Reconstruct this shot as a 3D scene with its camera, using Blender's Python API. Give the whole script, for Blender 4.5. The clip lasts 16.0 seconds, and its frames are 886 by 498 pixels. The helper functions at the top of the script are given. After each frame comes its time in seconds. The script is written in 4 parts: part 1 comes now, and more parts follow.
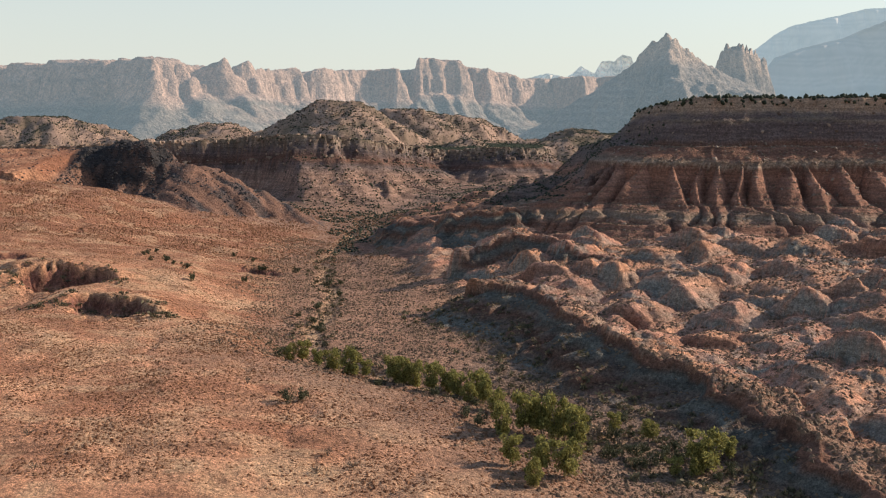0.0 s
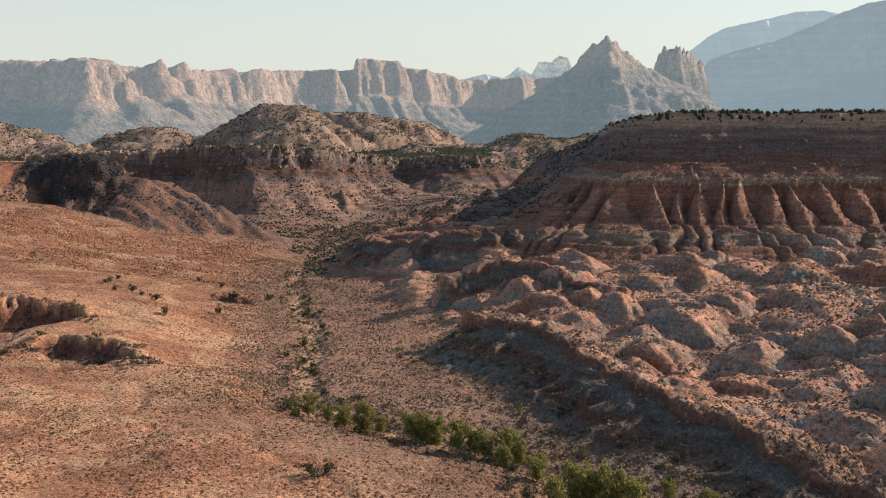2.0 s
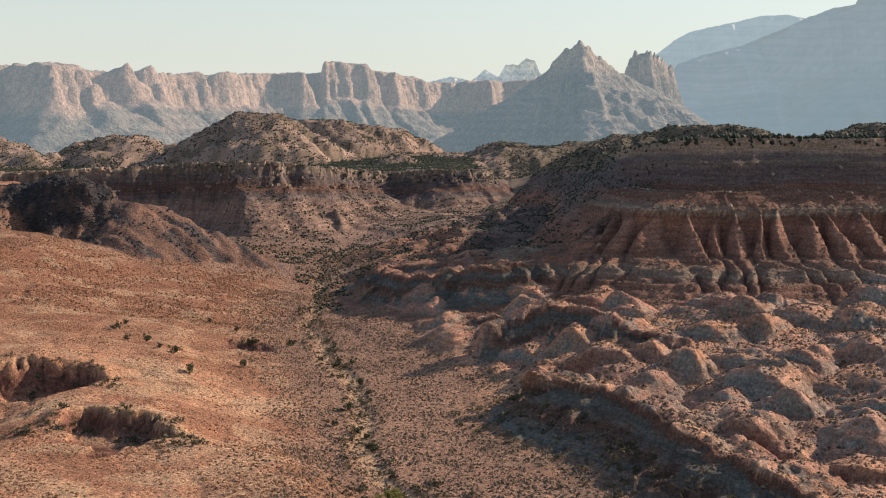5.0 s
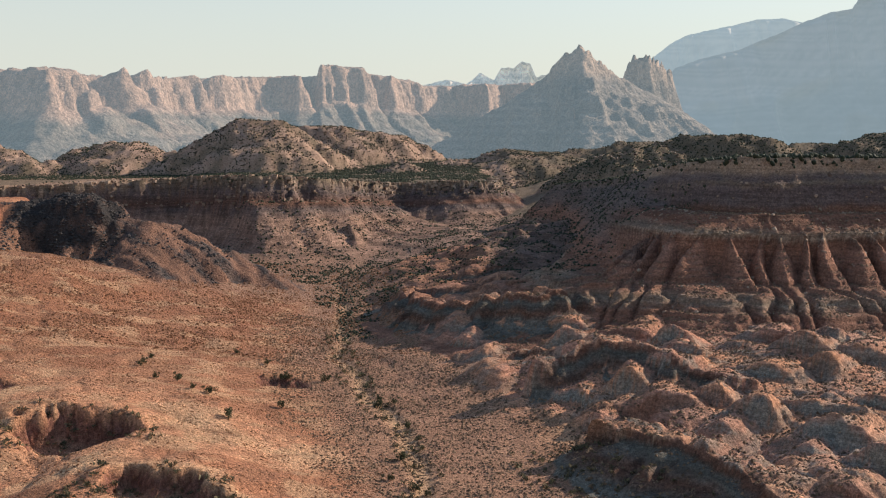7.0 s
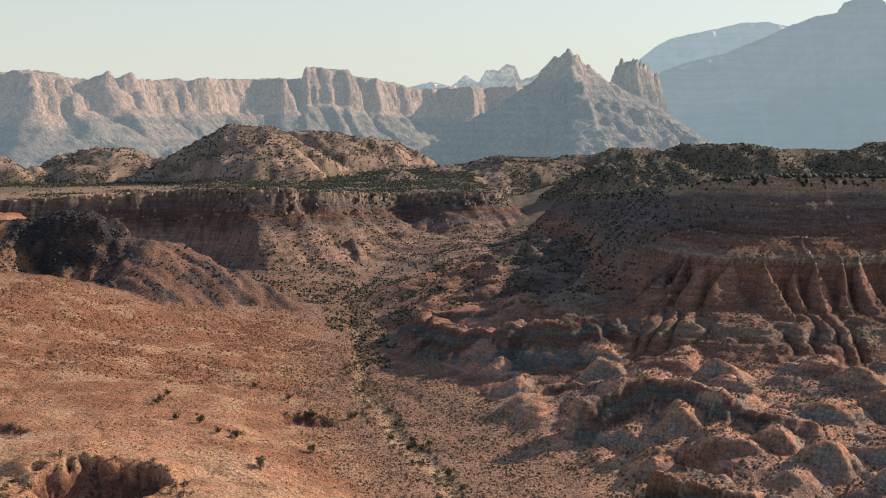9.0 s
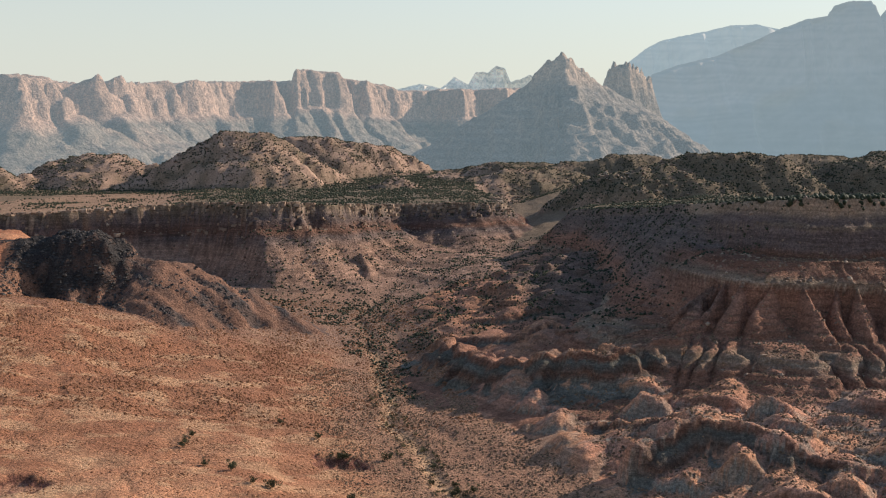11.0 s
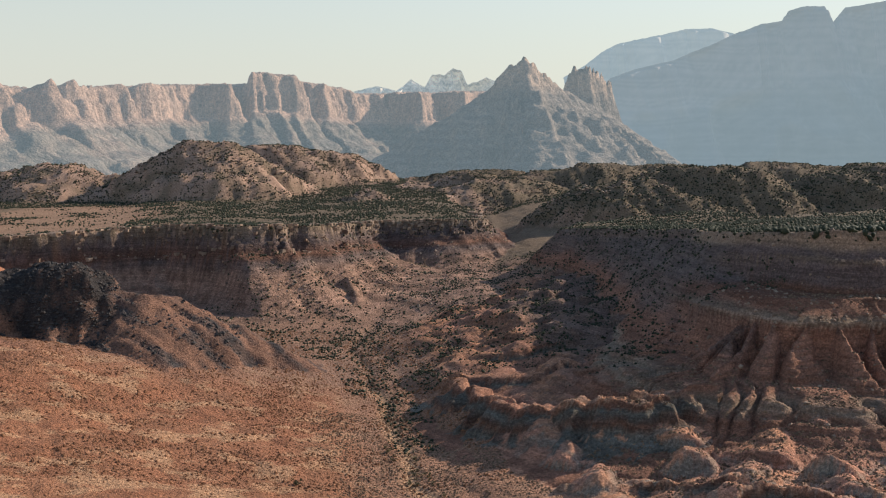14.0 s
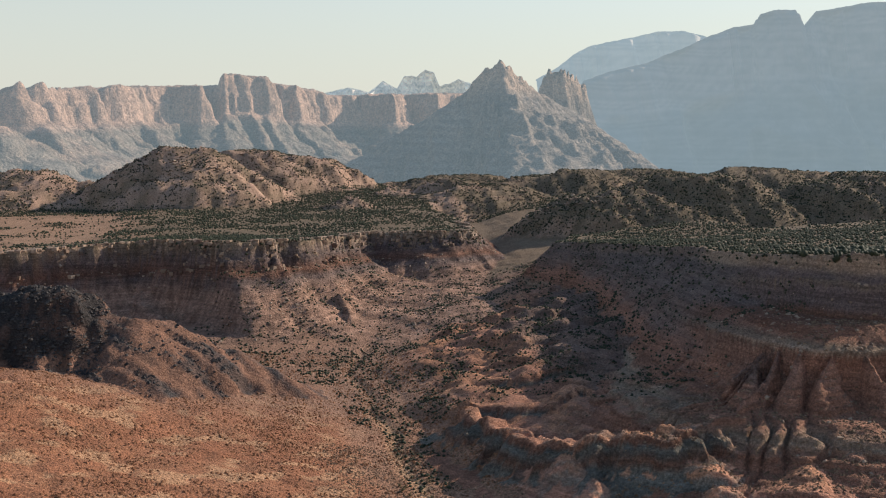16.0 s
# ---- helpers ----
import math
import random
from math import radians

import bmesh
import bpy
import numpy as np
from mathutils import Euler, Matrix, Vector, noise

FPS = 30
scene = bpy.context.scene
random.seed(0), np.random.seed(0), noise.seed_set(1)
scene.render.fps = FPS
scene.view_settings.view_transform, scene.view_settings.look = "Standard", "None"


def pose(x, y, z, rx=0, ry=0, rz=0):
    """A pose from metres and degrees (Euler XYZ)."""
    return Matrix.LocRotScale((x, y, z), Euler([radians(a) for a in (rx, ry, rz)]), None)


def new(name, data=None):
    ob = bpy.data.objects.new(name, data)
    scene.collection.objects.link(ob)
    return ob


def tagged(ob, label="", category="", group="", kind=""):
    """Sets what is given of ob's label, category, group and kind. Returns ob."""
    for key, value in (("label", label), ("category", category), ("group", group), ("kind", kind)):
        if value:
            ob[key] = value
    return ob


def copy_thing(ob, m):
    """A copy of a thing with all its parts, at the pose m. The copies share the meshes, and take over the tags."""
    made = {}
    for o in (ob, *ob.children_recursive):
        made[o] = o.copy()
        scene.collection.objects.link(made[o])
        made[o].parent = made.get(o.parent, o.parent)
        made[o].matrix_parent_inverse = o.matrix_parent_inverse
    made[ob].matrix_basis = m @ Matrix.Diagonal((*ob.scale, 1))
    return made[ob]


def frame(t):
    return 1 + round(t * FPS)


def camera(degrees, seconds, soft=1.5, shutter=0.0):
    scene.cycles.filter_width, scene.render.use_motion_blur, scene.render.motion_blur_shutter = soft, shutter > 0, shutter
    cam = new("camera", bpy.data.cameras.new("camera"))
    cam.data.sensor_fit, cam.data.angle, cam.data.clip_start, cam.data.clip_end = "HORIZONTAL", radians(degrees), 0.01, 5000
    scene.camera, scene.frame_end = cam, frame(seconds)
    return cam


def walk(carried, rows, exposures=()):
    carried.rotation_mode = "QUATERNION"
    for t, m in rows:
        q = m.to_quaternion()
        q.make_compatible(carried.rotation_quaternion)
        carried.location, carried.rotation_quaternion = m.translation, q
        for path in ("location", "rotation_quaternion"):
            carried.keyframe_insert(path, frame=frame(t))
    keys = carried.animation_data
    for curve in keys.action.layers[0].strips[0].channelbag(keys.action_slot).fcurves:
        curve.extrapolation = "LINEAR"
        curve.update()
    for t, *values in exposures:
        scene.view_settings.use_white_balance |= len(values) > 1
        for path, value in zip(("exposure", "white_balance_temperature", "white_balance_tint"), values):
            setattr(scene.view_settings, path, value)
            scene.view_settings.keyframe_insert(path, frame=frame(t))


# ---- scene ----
cam = camera(46.4, 16.0, soft=1.1)
METRES, EYE, TILT, LEAN, TURN = 240.0, 70.0, -6.5, 0.0, 0.0
ROWS = [
    (0.0, 0.0, 0.0, 0.0, -0.0, -0.0, -0.0),
    (0.5, -0.0229, 0.021, 0.012, -1.19, -0.04, 0.14),
    (1.0, -0.045, 0.0424, 0.0241, -2.04, -0.08, 0.25),
    (1.5, -0.0668, 0.0642, 0.0361, -2.91, -0.1, 0.33),
    (2.0, -0.088, 0.0862, 0.0483, -3.76, -0.12, 0.42),
    (2.5, -0.1094, 0.1085, 0.0602, -4.3, -0.14, 0.48),
    (3.0, -0.1295, 0.1309, 0.0722, -4.46, -0.16, 0.52),
    (3.5, -0.1497, 0.1534, 0.0842, -4.87, -0.17, 0.55),
    (4.0, -0.1695, 0.176, 0.0961, -5.31, -0.19, 0.57),
    (6.5, -0.2656, 0.2907, 0.1556, -6.72, -0.18, 0.57),
    (7.0, -0.2839, 0.3136, 0.1675, -6.71, -0.17, 0.55),
    (7.5, -0.3019, 0.3362, 0.1792, -6.74, -0.17, 0.53),
    (8.0, -0.3195, 0.3588, 0.1908, -7.13, -0.17, 0.52),
    (8.5, -0.3374, 0.3814, 0.2024, -7.61, -0.17, 0.54),
    (9.0, -0.3552, 0.4039, 0.214, -7.9, -0.19, 0.54),
    (11.5, -0.4399, 0.5148, 0.2729, -9.24, -0.23, 0.6),
    (12.0, -0.4563, 0.5372, 0.2844, -9.8, -0.24, 0.65),
    (12.5, -0.4724, 0.5598, 0.2961, -10.29, -0.27, 0.7),
    (13.0, -0.4883, 0.5824, 0.3076, -10.75, -0.29, 0.72),
    (13.5, -0.504, 0.605, 0.3192, -11.2, -0.3, 0.76),
    (14.0, -0.5196, 0.6278, 0.3306, -11.66, -0.32, 0.79),
    (14.5, -0.5349, 0.6507, 0.3423, -12.13, -0.34, 0.8),
    (15.0, -0.55, 0.6737, 0.3538, -12.59, -0.36, 0.83),
    (15.5, -0.5649, 0.697, 0.3651, -13.05, -0.37, 0.85),
    (16.0, -0.5795, 0.72, 0.3766, -13.5, -0.39, 0.86),
]
walk(cam, [(t, pose(0, 0, EYE, TILT, LEAN, TURN) @ pose(METRES * x, METRES * y, METRES * z, 90 + pitch, roll, yaw)) for t, x, y, z, yaw, pitch, roll in ROWS],
     exposures=[(0.0, 0.16), (16.0, 0.05)])

# ---- light ----
SUN_AZ, SUN_EL = 67.0, 25.0
TO_SUN = Vector((math.cos(radians(SUN_EL)) * math.sin(radians(SUN_AZ)), math.cos(radians(SUN_EL)) * math.cos(radians(SUN_AZ)), math.sin(radians(SUN_EL))))
world = bpy.data.worlds.new("sky")
scene.world = world
world.use_nodes = True
wn = world.node_tree
sky = wn.nodes.new("ShaderNodeTexSky")
sky.sky_type = "NISHITA"
sky.sun_disc = False
sky.sun_elevation, sky.sun_rotation = radians(SUN_EL), radians(SUN_AZ)
sky.air_density, sky.dust_density, sky.ozone_density, sky.altitude = 1.4, 1.0, 1.8, 1200
veil = wn.nodes.new("ShaderNodeMix")
veil.data_type = "RGBA"
up = wn.nodes.new("ShaderNodeSeparateXYZ")
wn.links.new(wn.nodes.new("ShaderNodeTexCoord").outputs["Generated"], up.inputs["Vector"])
low = wn.nodes.new("ShaderNodeMapRange")
low.interpolation_type = "SMOOTHSTEP"
for key, value in (("From Min", 0.0), ("From Max", 0.42), ("To Min", 0.85), ("To Max", 0.0)):
    low.inputs[key].default_value = value
wn.links.new(up.outputs["Z"], low.inputs["Value"])
wn.links.new(low.outputs["Result"], veil.inputs["Factor"])
veil.inputs["B"].default_value = (4.45, 4.58, 4.33, 1)
wn.links.new(sky.outputs["Color"], veil.inputs["A"])
wn.links.new(veil.outputs["Result"], wn.nodes["Background"].inputs["Color"])
wn.nodes["Background"].inputs["Strength"].default_value = 0.145
lamp = bpy.data.lights.new("sun", "SUN")
lamp.energy, lamp.angle, lamp.color = 5.0, radians(0.55), (1.0, 0.88, 0.74)
sun = new("sun", lamp)
sun.rotation_mode = "QUATERNION"
sun.rotation_quaternion = (-TO_SUN).to_track_quat("-Z", "Y")


# ---- materials ----
def node_material(name):
    m = bpy.data.materials.new(name)
    m.use_nodes = True
    return m, m.node_tree.nodes, m.node_tree.links, m.node_tree.nodes["Principled BSDF"]


def noise_node(n, l, co, scale, detail=4.0, rough=0.6):
    t = n.new("ShaderNodeTexNoise")
    t.inputs["Scale"].default_value, t.inputs["Detail"].default_value, t.inputs["Roughness"].default_value = scale, detail, rough
    l.new(co, t.inputs["Vector"])
    return t.outputs["Fac"]


def ramp(n, l, fac, lo, hi, a, b):
    t = n.new("ShaderNodeMapRange")
    for k, v in zip(("From Min", "From Max", "To Min", "To Max"), (lo, hi, a, b)):
        t.inputs[k].default_value = v
    l.new(fac, t.inputs["Value"])
    return t.outputs["Result"]


def times(n, l, a, b):
    t = n.new("ShaderNodeMath")
    t.operation = "MULTIPLY"
    l.new(a, t.inputs[0])
    if isinstance(b, float):
        t.inputs[1].default_value = b
    else:
        l.new(b, t.inputs[1])
    return t.outputs["Value"]


def earth_material(name, grain=1.0, air=None, air_strength=0.0, bump=0.9, beds=False):
    """Soil and rock: the mesh's own rock colours, broken by grain at several sizes and fine relief.
    air: for the far backdrop only, the colour of its haze, put into the rock as an even emission."""
    m, n, l, b = node_material(name)
    rock = n.new("ShaderNodeAttribute")
    rock.attribute_name = "rock"
    co = n.new("ShaderNodeTexCoord").outputs["Object"]
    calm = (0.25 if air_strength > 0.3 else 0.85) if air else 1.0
    f = times(n, l, ramp(n, l, noise_node(n, l, co, 0.9 * grain, 6.0, 0.7), 0.36, 0.64, 1 - 0.38 * calm, 1 + 0.38 * calm), ramp(n, l, noise_node(n, l, co, 0.06 * grain), 0.3, 0.7, 1 - 0.15 * calm, 1 + 0.15 * calm))
    f = times(n, l, f, ramp(n, l, noise_node(n, l, co, 3.0 * grain, 2.0), 0.3, 0.7, 1 - 0.42 * calm, 1 + 0.42 * calm))
    if beds:
        flat = n.new("ShaderNodeVectorMath")
        flat.operation = "MULTIPLY"
        flat.inputs[1].default_value = (0.045, 0.045, 1.0)
        l.new(co, flat.inputs[0])
        f = times(n, l, f, ramp(n, l, noise_node(n, l, flat.outputs["Vector"], 0.8, 3.0, 0.7), 0.38, 0.62, 0.8, 1.18))
    mul = n.new("ShaderNodeVectorMath")
    mul.operation = "SCALE"
    l.new(rock.outputs["Color"], mul.inputs[0])
    l.new(f, mul.inputs["Scale"])
    l.new(mul.outputs["Vector"], b.inputs["Base Color"])
    b.inputs["Roughness"].default_value = 0.95
    b.inputs["Specular IOR Level"].default_value = 0.15
    bp = n.new("ShaderNodeBump")
    bp.inputs["Strength"].default_value, bp.inputs["Distance"].default_value = bump, 1.4 / grain
    l.new(noise_node(n, l, co, 0.7 * grain, 6.0, 0.65), bp.inputs["Height"])
    l.new(bp.outputs["Normal"], b.inputs["Normal"])
    # haze is emitted by the far rock itself, no air stands before it
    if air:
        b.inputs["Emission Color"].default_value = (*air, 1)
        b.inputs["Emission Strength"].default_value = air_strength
    return m


def leaf_material(name, dark, light, translucent=0.25):
    m, n, l, b = node_material(name)
    mix = n.new("ShaderNodeMix")
    mix.data_type = "RGBA"
    l.new(n.new("ShaderNodeNewGeometry").outputs["Random Per Island"], mix.inputs["Factor"])
    mix.inputs["A"].default_value, mix.inputs["B"].default_value = (*dark, 1), (*light, 1)
    l.new(mix.outputs["Result"], b.inputs["Base Color"])
    b.inputs["Roughness"].default_value = 0.75
    b.inputs["Specular IOR Level"].default_value = 0.2
    b.inputs["Subsurface Weight"].default_value = 0.0
    if translucent:
        tr = n.new("ShaderNodeBsdfTranslucent")
        l.new(mix.outputs["Result"], tr.inputs["Color"])
        add = n.new("ShaderNodeMixShader")
        add.inputs["Fac"].default_value = translucent
        l.new(b.outputs["BSDF"], add.inputs[1])
        l.new(tr.outputs["BSDF"], add.inputs[2])
        l.new(add.outputs["Shader"], n["Material Output"].inputs["Surface"])
    return m


EARTH = earth_material("earth")
ROCK = earth_material("bedded_rock", beds=True)
LEAF = leaf_material("cottonwood_leaf", (0.1, 0.098, 0.028), (0.44, 0.38, 0.12), 0.42)
JUNIPER = leaf_material("juniper_leaf", (0.022, 0.03, 0.016), (0.058, 0.062, 0.034), 0.0)
SAGE = leaf_material("sage_leaf", (0.125, 0.078, 0.048), (0.38, 0.24, 0.145), 0.4)
BUSH_LEAF = leaf_material("bush_leaf", (0.035, 0.04, 0.02), (0.14, 0.13, 0.065), 0.15)
BARK = leaf_material("bark", (0.12, 0.09, 0.065), (0.18, 0.14, 0.1), 0.0)


# ---- noise ----
NOISE = {}


def perlin(x, y, seed):
    if seed not in NOISE:
        r = np.random.RandomState(seed)
        p = r.permutation(256).astype(np.int32)
        ang = r.rand(256) * 2 * np.pi
        NOISE[seed] = (np.concatenate((p, p, p[:2])), np.cos(ang).astype(np.float32), np.sin(ang).astype(np.float32))
    p, gx, gy = NOISE[seed]
    x, y = np.asarray(x, np.float32), np.asarray(y, np.float32)
    xi, yi = np.floor(x), np.floor(y)
    xf, yf = x - xi, y - yi
    xi, yi = xi.astype(np.int32) & 255, yi.astype(np.int32) & 255
    u, v = xf * xf * xf * (xf * (xf * 6 - 15) + 10), yf * yf * yf * (yf * (yf * 6 - 15) + 10)
    pa, pb = p[xi] + yi, p[xi + 1] + yi
    h = p[pa]
    a = gx[h] * xf + gy[h] * yf
    h = p[pb]
    b = gx[h] * (xf - 1) + gy[h] * yf
    h = p[pa + 1]
    c = gx[h] * xf + gy[h] * (yf - 1)
    h = p[pb + 1]
    d = gx[h] * (xf - 1) + gy[h] * (yf - 1)
    a = a + u * (b - a)
    return 1.5 * (a + v * (c + u * (d - c) - a))


def fbm(x, y, octaves, seed, gain=0.5):
    s, amp = 0.0, 1.0
    for k in range(octaves):
        s = s + amp * perlin(x * 2 ** k + 17.3 * k, y * 2 ** k - 9.1 * k, seed + k)
        amp *= gain
    return s


def ridged(x, y, octaves, seed, gain=0.5):
    """0 in the gullies to about 1 on the sharp crests."""
    s, amp, total = 0.0, 1.0, 0.0
    for k in range(octaves):
        s = s + amp * (1 - np.abs(perlin(x * 2 ** k + 31.7 * k, y * 2 ** k + 5.3 * k, seed + k)) * 1.6)
        total += amp
        amp *= gain
    return s / total


def step(x, a, b):
    t = np.clip((x - a) / (b - a), 0, 1)
    return t * t * (3 - 2 * t)


def table(ys, ds, rows, y, d):
    """Smooth heights between cross-sections: rows of heights at the distances ds, one row for each of the stations ys."""
    rows = np.array(rows, float)
    k = np.clip(np.searchsorted(ys, y) - 1, 0, len(ys) - 2)
    t = np.clip((y - np.array(ys)[k]) / (np.array(ys)[k + 1] - np.array(ys)[k]), 0, 1)
    t = t * t * (3 - 2 * t)
    out = np.zeros_like(y)
    prof = np.array([np.interp(d, ds, r) for r in rows])
    i = np.arange(y.size)
    return prof[k, i] * (1 - t) + prof[k + 1, i] * t


def near_line(x, y, pts):
    """Distance to a line through pts, the way along it to the nearest place, and the side on which it lies (left is positive)."""
    best = np.full(x.shape, 1e9)
    way, side, run = np.zeros_like(x), np.ones_like(x), 0.0
    for (ax, ay), (bx, by) in zip(pts[:-1], pts[1:]):
        ex, ey = bx - ax, by - ay
        ln = math.hypot(ex, ey)
        t = np.clip(((x - ax) * ex + (y - ay) * ey) / ln ** 2, 0, 1)
        d = np.hypot(x - ax - t * ex, y - ay - t * ey)
        new_best = d < best
        best = np.where(new_best, d, best)
        way = np.where(new_best, run + t * ln, way)
        side = np.where(new_best, np.sign(ex * (y - ay) - ey * (x - ax)), side)
        run += ln
    return best, way, side


def billow(x, y, seed):
    """Rounded knolls (1) parted by sharp gullies (0)."""
    return np.clip(2.6 * np.abs(perlin(x, y, seed)) + 0.5 * np.abs(perlin(2.1 * x, 2.1 * y, seed + 1)), 0, 1)


def hash01(i, j, seed):
    v = np.sin(i * 127.1 + j * 311.7 + seed * 74.7) * 43758.5453
    return v - np.floor(v)


def knolls(x, y, cell, seed):
    """Hummocks with one steep face and a long gentle back. Returns their height (0 to 1), the share of steep face and a number for each."""
    wx, wy = x + 0.1 * cell * fbm(x / (0.45 * cell), y / (0.45 * cell), 3, seed), y + 0.1 * cell * fbm(x / (0.45 * cell), y / (0.45 * cell), 3, seed + 4)
    gi, gj = np.floor(x / cell), np.floor(y / cell)
    best, face, which = np.zeros_like(x), np.zeros_like(x), np.zeros_like(x)
    for di in (-1, 0, 1):
        for dj in (-1, 0, 1):
            i, j = gi + di, gj + dj
            cx, cy = (i + 0.15 + 0.7 * hash01(i, j, seed)) * cell, (j + 0.15 + 0.7 * hash01(i, j, seed + 1)) * cell
            r, h = cell * (0.34 + 0.26 * hash01(i, j, seed + 2)), np.where(hash01(i, j, seed + 3) > 0.3, 0.25 + 0.75 * hash01(i, j, seed + 3), 0.1)
            turn = 0.9 + 0.5 * (hash01(i, j, seed + 5) - 0.5)
            ex, ey = np.cos(turn), np.sin(turn)
            along, across = ex * (wx - cx) + ey * (wy - cy), ey * (wx - cx) - ex * (wy - cy)
            gully = 0.28 * (triangle(across / (0.5 * r) + hash01(i, j, seed + 6)) - 0.5)
            shape = np.where(along < 0, 1 + along / (0.42 * r) + gully * np.clip(-along / (0.3 * r), 0, 1), 1 - along / (3.2 * r)) - 0.85 * np.abs(across / (r + 0.25 * np.clip(along, 0, 99))) ** 1.35
            b = h * np.clip(np.minimum(1.15 * shape, 0.86 + 0.14 * shape), 0, 1)
            up = b > best
            best, which = np.where(up, b, best), np.where(up, hash01(i, j, seed + 7), which)
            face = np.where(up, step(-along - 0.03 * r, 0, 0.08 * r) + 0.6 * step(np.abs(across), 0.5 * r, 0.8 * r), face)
    return best, np.clip(face, 0, 1) * (best > 0.02), which


def triangle(p):
    """A wave of sharp crests (1) and sharp gullies (0), one to each unit of p."""
    return np.abs(2 * (p - np.floor(p)) - 1)


def cuesta(x, y, z, pts, heights, steep, gentle, seed, reach=36.0, broad=False):
    """A ridge whose right-hand side (along pts) falls steeply and whose other side dips gently. Returns the new heights and where it shows."""
    wx, wy = x + 4 * fbm(x / 16, y / 16, 3, seed), y + 4 * fbm(x / 16, y / 16, 3, seed + 5)
    d, w, side = near_line(wx, wy, pts)
    runs = np.concatenate(([0], np.cumsum([math.hypot(q[0] - p[0], q[1] - p[1]) for p, q in zip(pts[:-1], pts[1:])])))
    crest = np.interp(w, runs, heights) + 1.2 * fbm(w / 12, w * 0, 4, seed + 9) + (2.6 if seed == 440 else 0.8) * (triangle(w / 16 + 0.6 * fbm(w / 20, w * 0, 2, seed + 2)) - 0.6)
    lobe = billow(w / 17 + 0.5 * fbm(w / 30, w * 0, 2, seed + 3), w * 0, seed + 3)
    face = np.maximum(d + step(d, 1, 8) * (3.2 * (0.45 - lobe) + (5.5 if seed == 440 else 4.5 if broad else 2.2) * (0.5 - triangle(w / (16 if seed == 440 else 21 if broad else 12) + 0.6 * fbm(w / 20, d / 30, 2, seed + 2))) + 1.1 * (0.5 - ridged(w / 5, d / 40, 3, seed + 4))), 0)
    low = np.interp(face, (0, 1.5, 3, 10, 22, 30, 60), (0, 2.0, 3.0, 6.4, 11.8, 14.5, 70)) if broad else np.interp(face, (0, 1.6, 3.2, 9, 30, 60), (0, 2.6, 3.6, steep * 10.5, steep * 10.5 + 13, steep * 10.5 + 60))
    fall = np.where(side > 0, gentle * d, low)
    bed = fall / 2.4 + 0.2 * fbm(w / 20, w * 0, 2, seed + 8)
    bed = bed - np.floor(bed)
    fall = fall + (side < 0) * step(d, 2, 6) * (1.3 if seed > 400 else 0.7) * (step(bed, 0.55, 0.95) - bed)
    c = crest - fall - 200 * step(d, reach * 0.35, reach) * (side > 0) + (0.4 + (side > 0) * 1.2) * fbm(x / 9, y / 9, 4, seed + 12)
    return smax(c, z, 1.5), np.where((c > z) & ((side < 0) | (d < 2)), crest - c, -1)


def inside(x, y, poly):
    c = np.zeros(x.shape, bool)
    for (ax, ay), (bx, by) in zip(poly, poly[1:] + poly[:1]):
        if ay != by:
            c ^= ((ay > y) != (by > y)) & (x < (bx - ax) * (y - ay) / (by - ay) + ax)
    return c


def smax(a, b, k):
    h = np.clip(0.5 + 0.5 * (a - b) / k, 0, 1)
    return b * (1 - h) + a * h + k * h * (1 - h)


# ---- the lie of the land ----
CREEK_Y = (-1500, 150, 195, 225, 250, 275, 300, 340, 400, 460, 520, 600, 730, 780, 830, 880, 920, 1000, 1240, 1500, 4800)
CREEK_X = (300, 60, 48, 30, 2, -22, -40, -42, -42, -55, -60, -58, -58, -40, 0, 35, 54, 75, 150, 200, 300)
BED_Y = (-1500, 150, 280, 460, 600, 730, 830, 920, 1240, 1500, 2200, 4800)
BED_Z = (0, 4, 6, 5.2, 6.5, 8, 12, 17, 26, 30, 24, 10)
LEFT_D = (0, 12, 30, 60, 100, 150, 250, 500, 2000)
LEFT_Y = (150, 250, 300, 340, 380, 430, 500, 570, 640, 720, 800)
LEFT_NEAR = [
    (0, .8, 2, 6.5, 8.5, 9, 11, 16, 40), (0, .8, 5, 7, 7.5, 8.5, 11, 18, 40), (0, .8, 6, 6.5, 8, 9, 12, 20, 42),
    (0, .6, 2.5, 8, 9.5, 10, 13, 22, 44), (0, .3, 1, 8, 15.5, 14, 17, 26, 46)]
LEFT_FAR = [
    (0, .3, 1.5, 8, 12.5, 14, 20, 30, 48), (0, .3, 2, 6, 11, 16, 27, 38, 50), (0, .3, 2.5, 5.5, 11.5, 21, 35, 45, 50),
    (0, .4, 2.5, 7.5, 14, 27, 40, 48, 52), (0, .5, 2.5, 5, 8, 12, 16, 20, 26), (0, 1, 2, 4, 5, 7, 9, 12, 14)]
RIGHT_D = (0, 15, 30, 50, 80, 120, 180, 260)
RIGHT_Y = (200, 235, 270, 300, 340, 370, 410, 440, 475, 515, 595, 700, 800, 920)
RIGHT_NEAR = [
    (0, .5, 2, 6, 7, 8, 9, 12), (0, 0, .3, 2, 9, 10, 11, 14), (0, 0, .3, .8, 7, 10, 12, 14), (0, 0, .3, .6, 4, 11, 13, 16),
    (0, 0, .3, .6, 6, 12, 14, 18), (0, 0, .6, 2, 11, 13, 18.5, 20), (0, .5, 1, 4, 12, 16, 18, 20)]
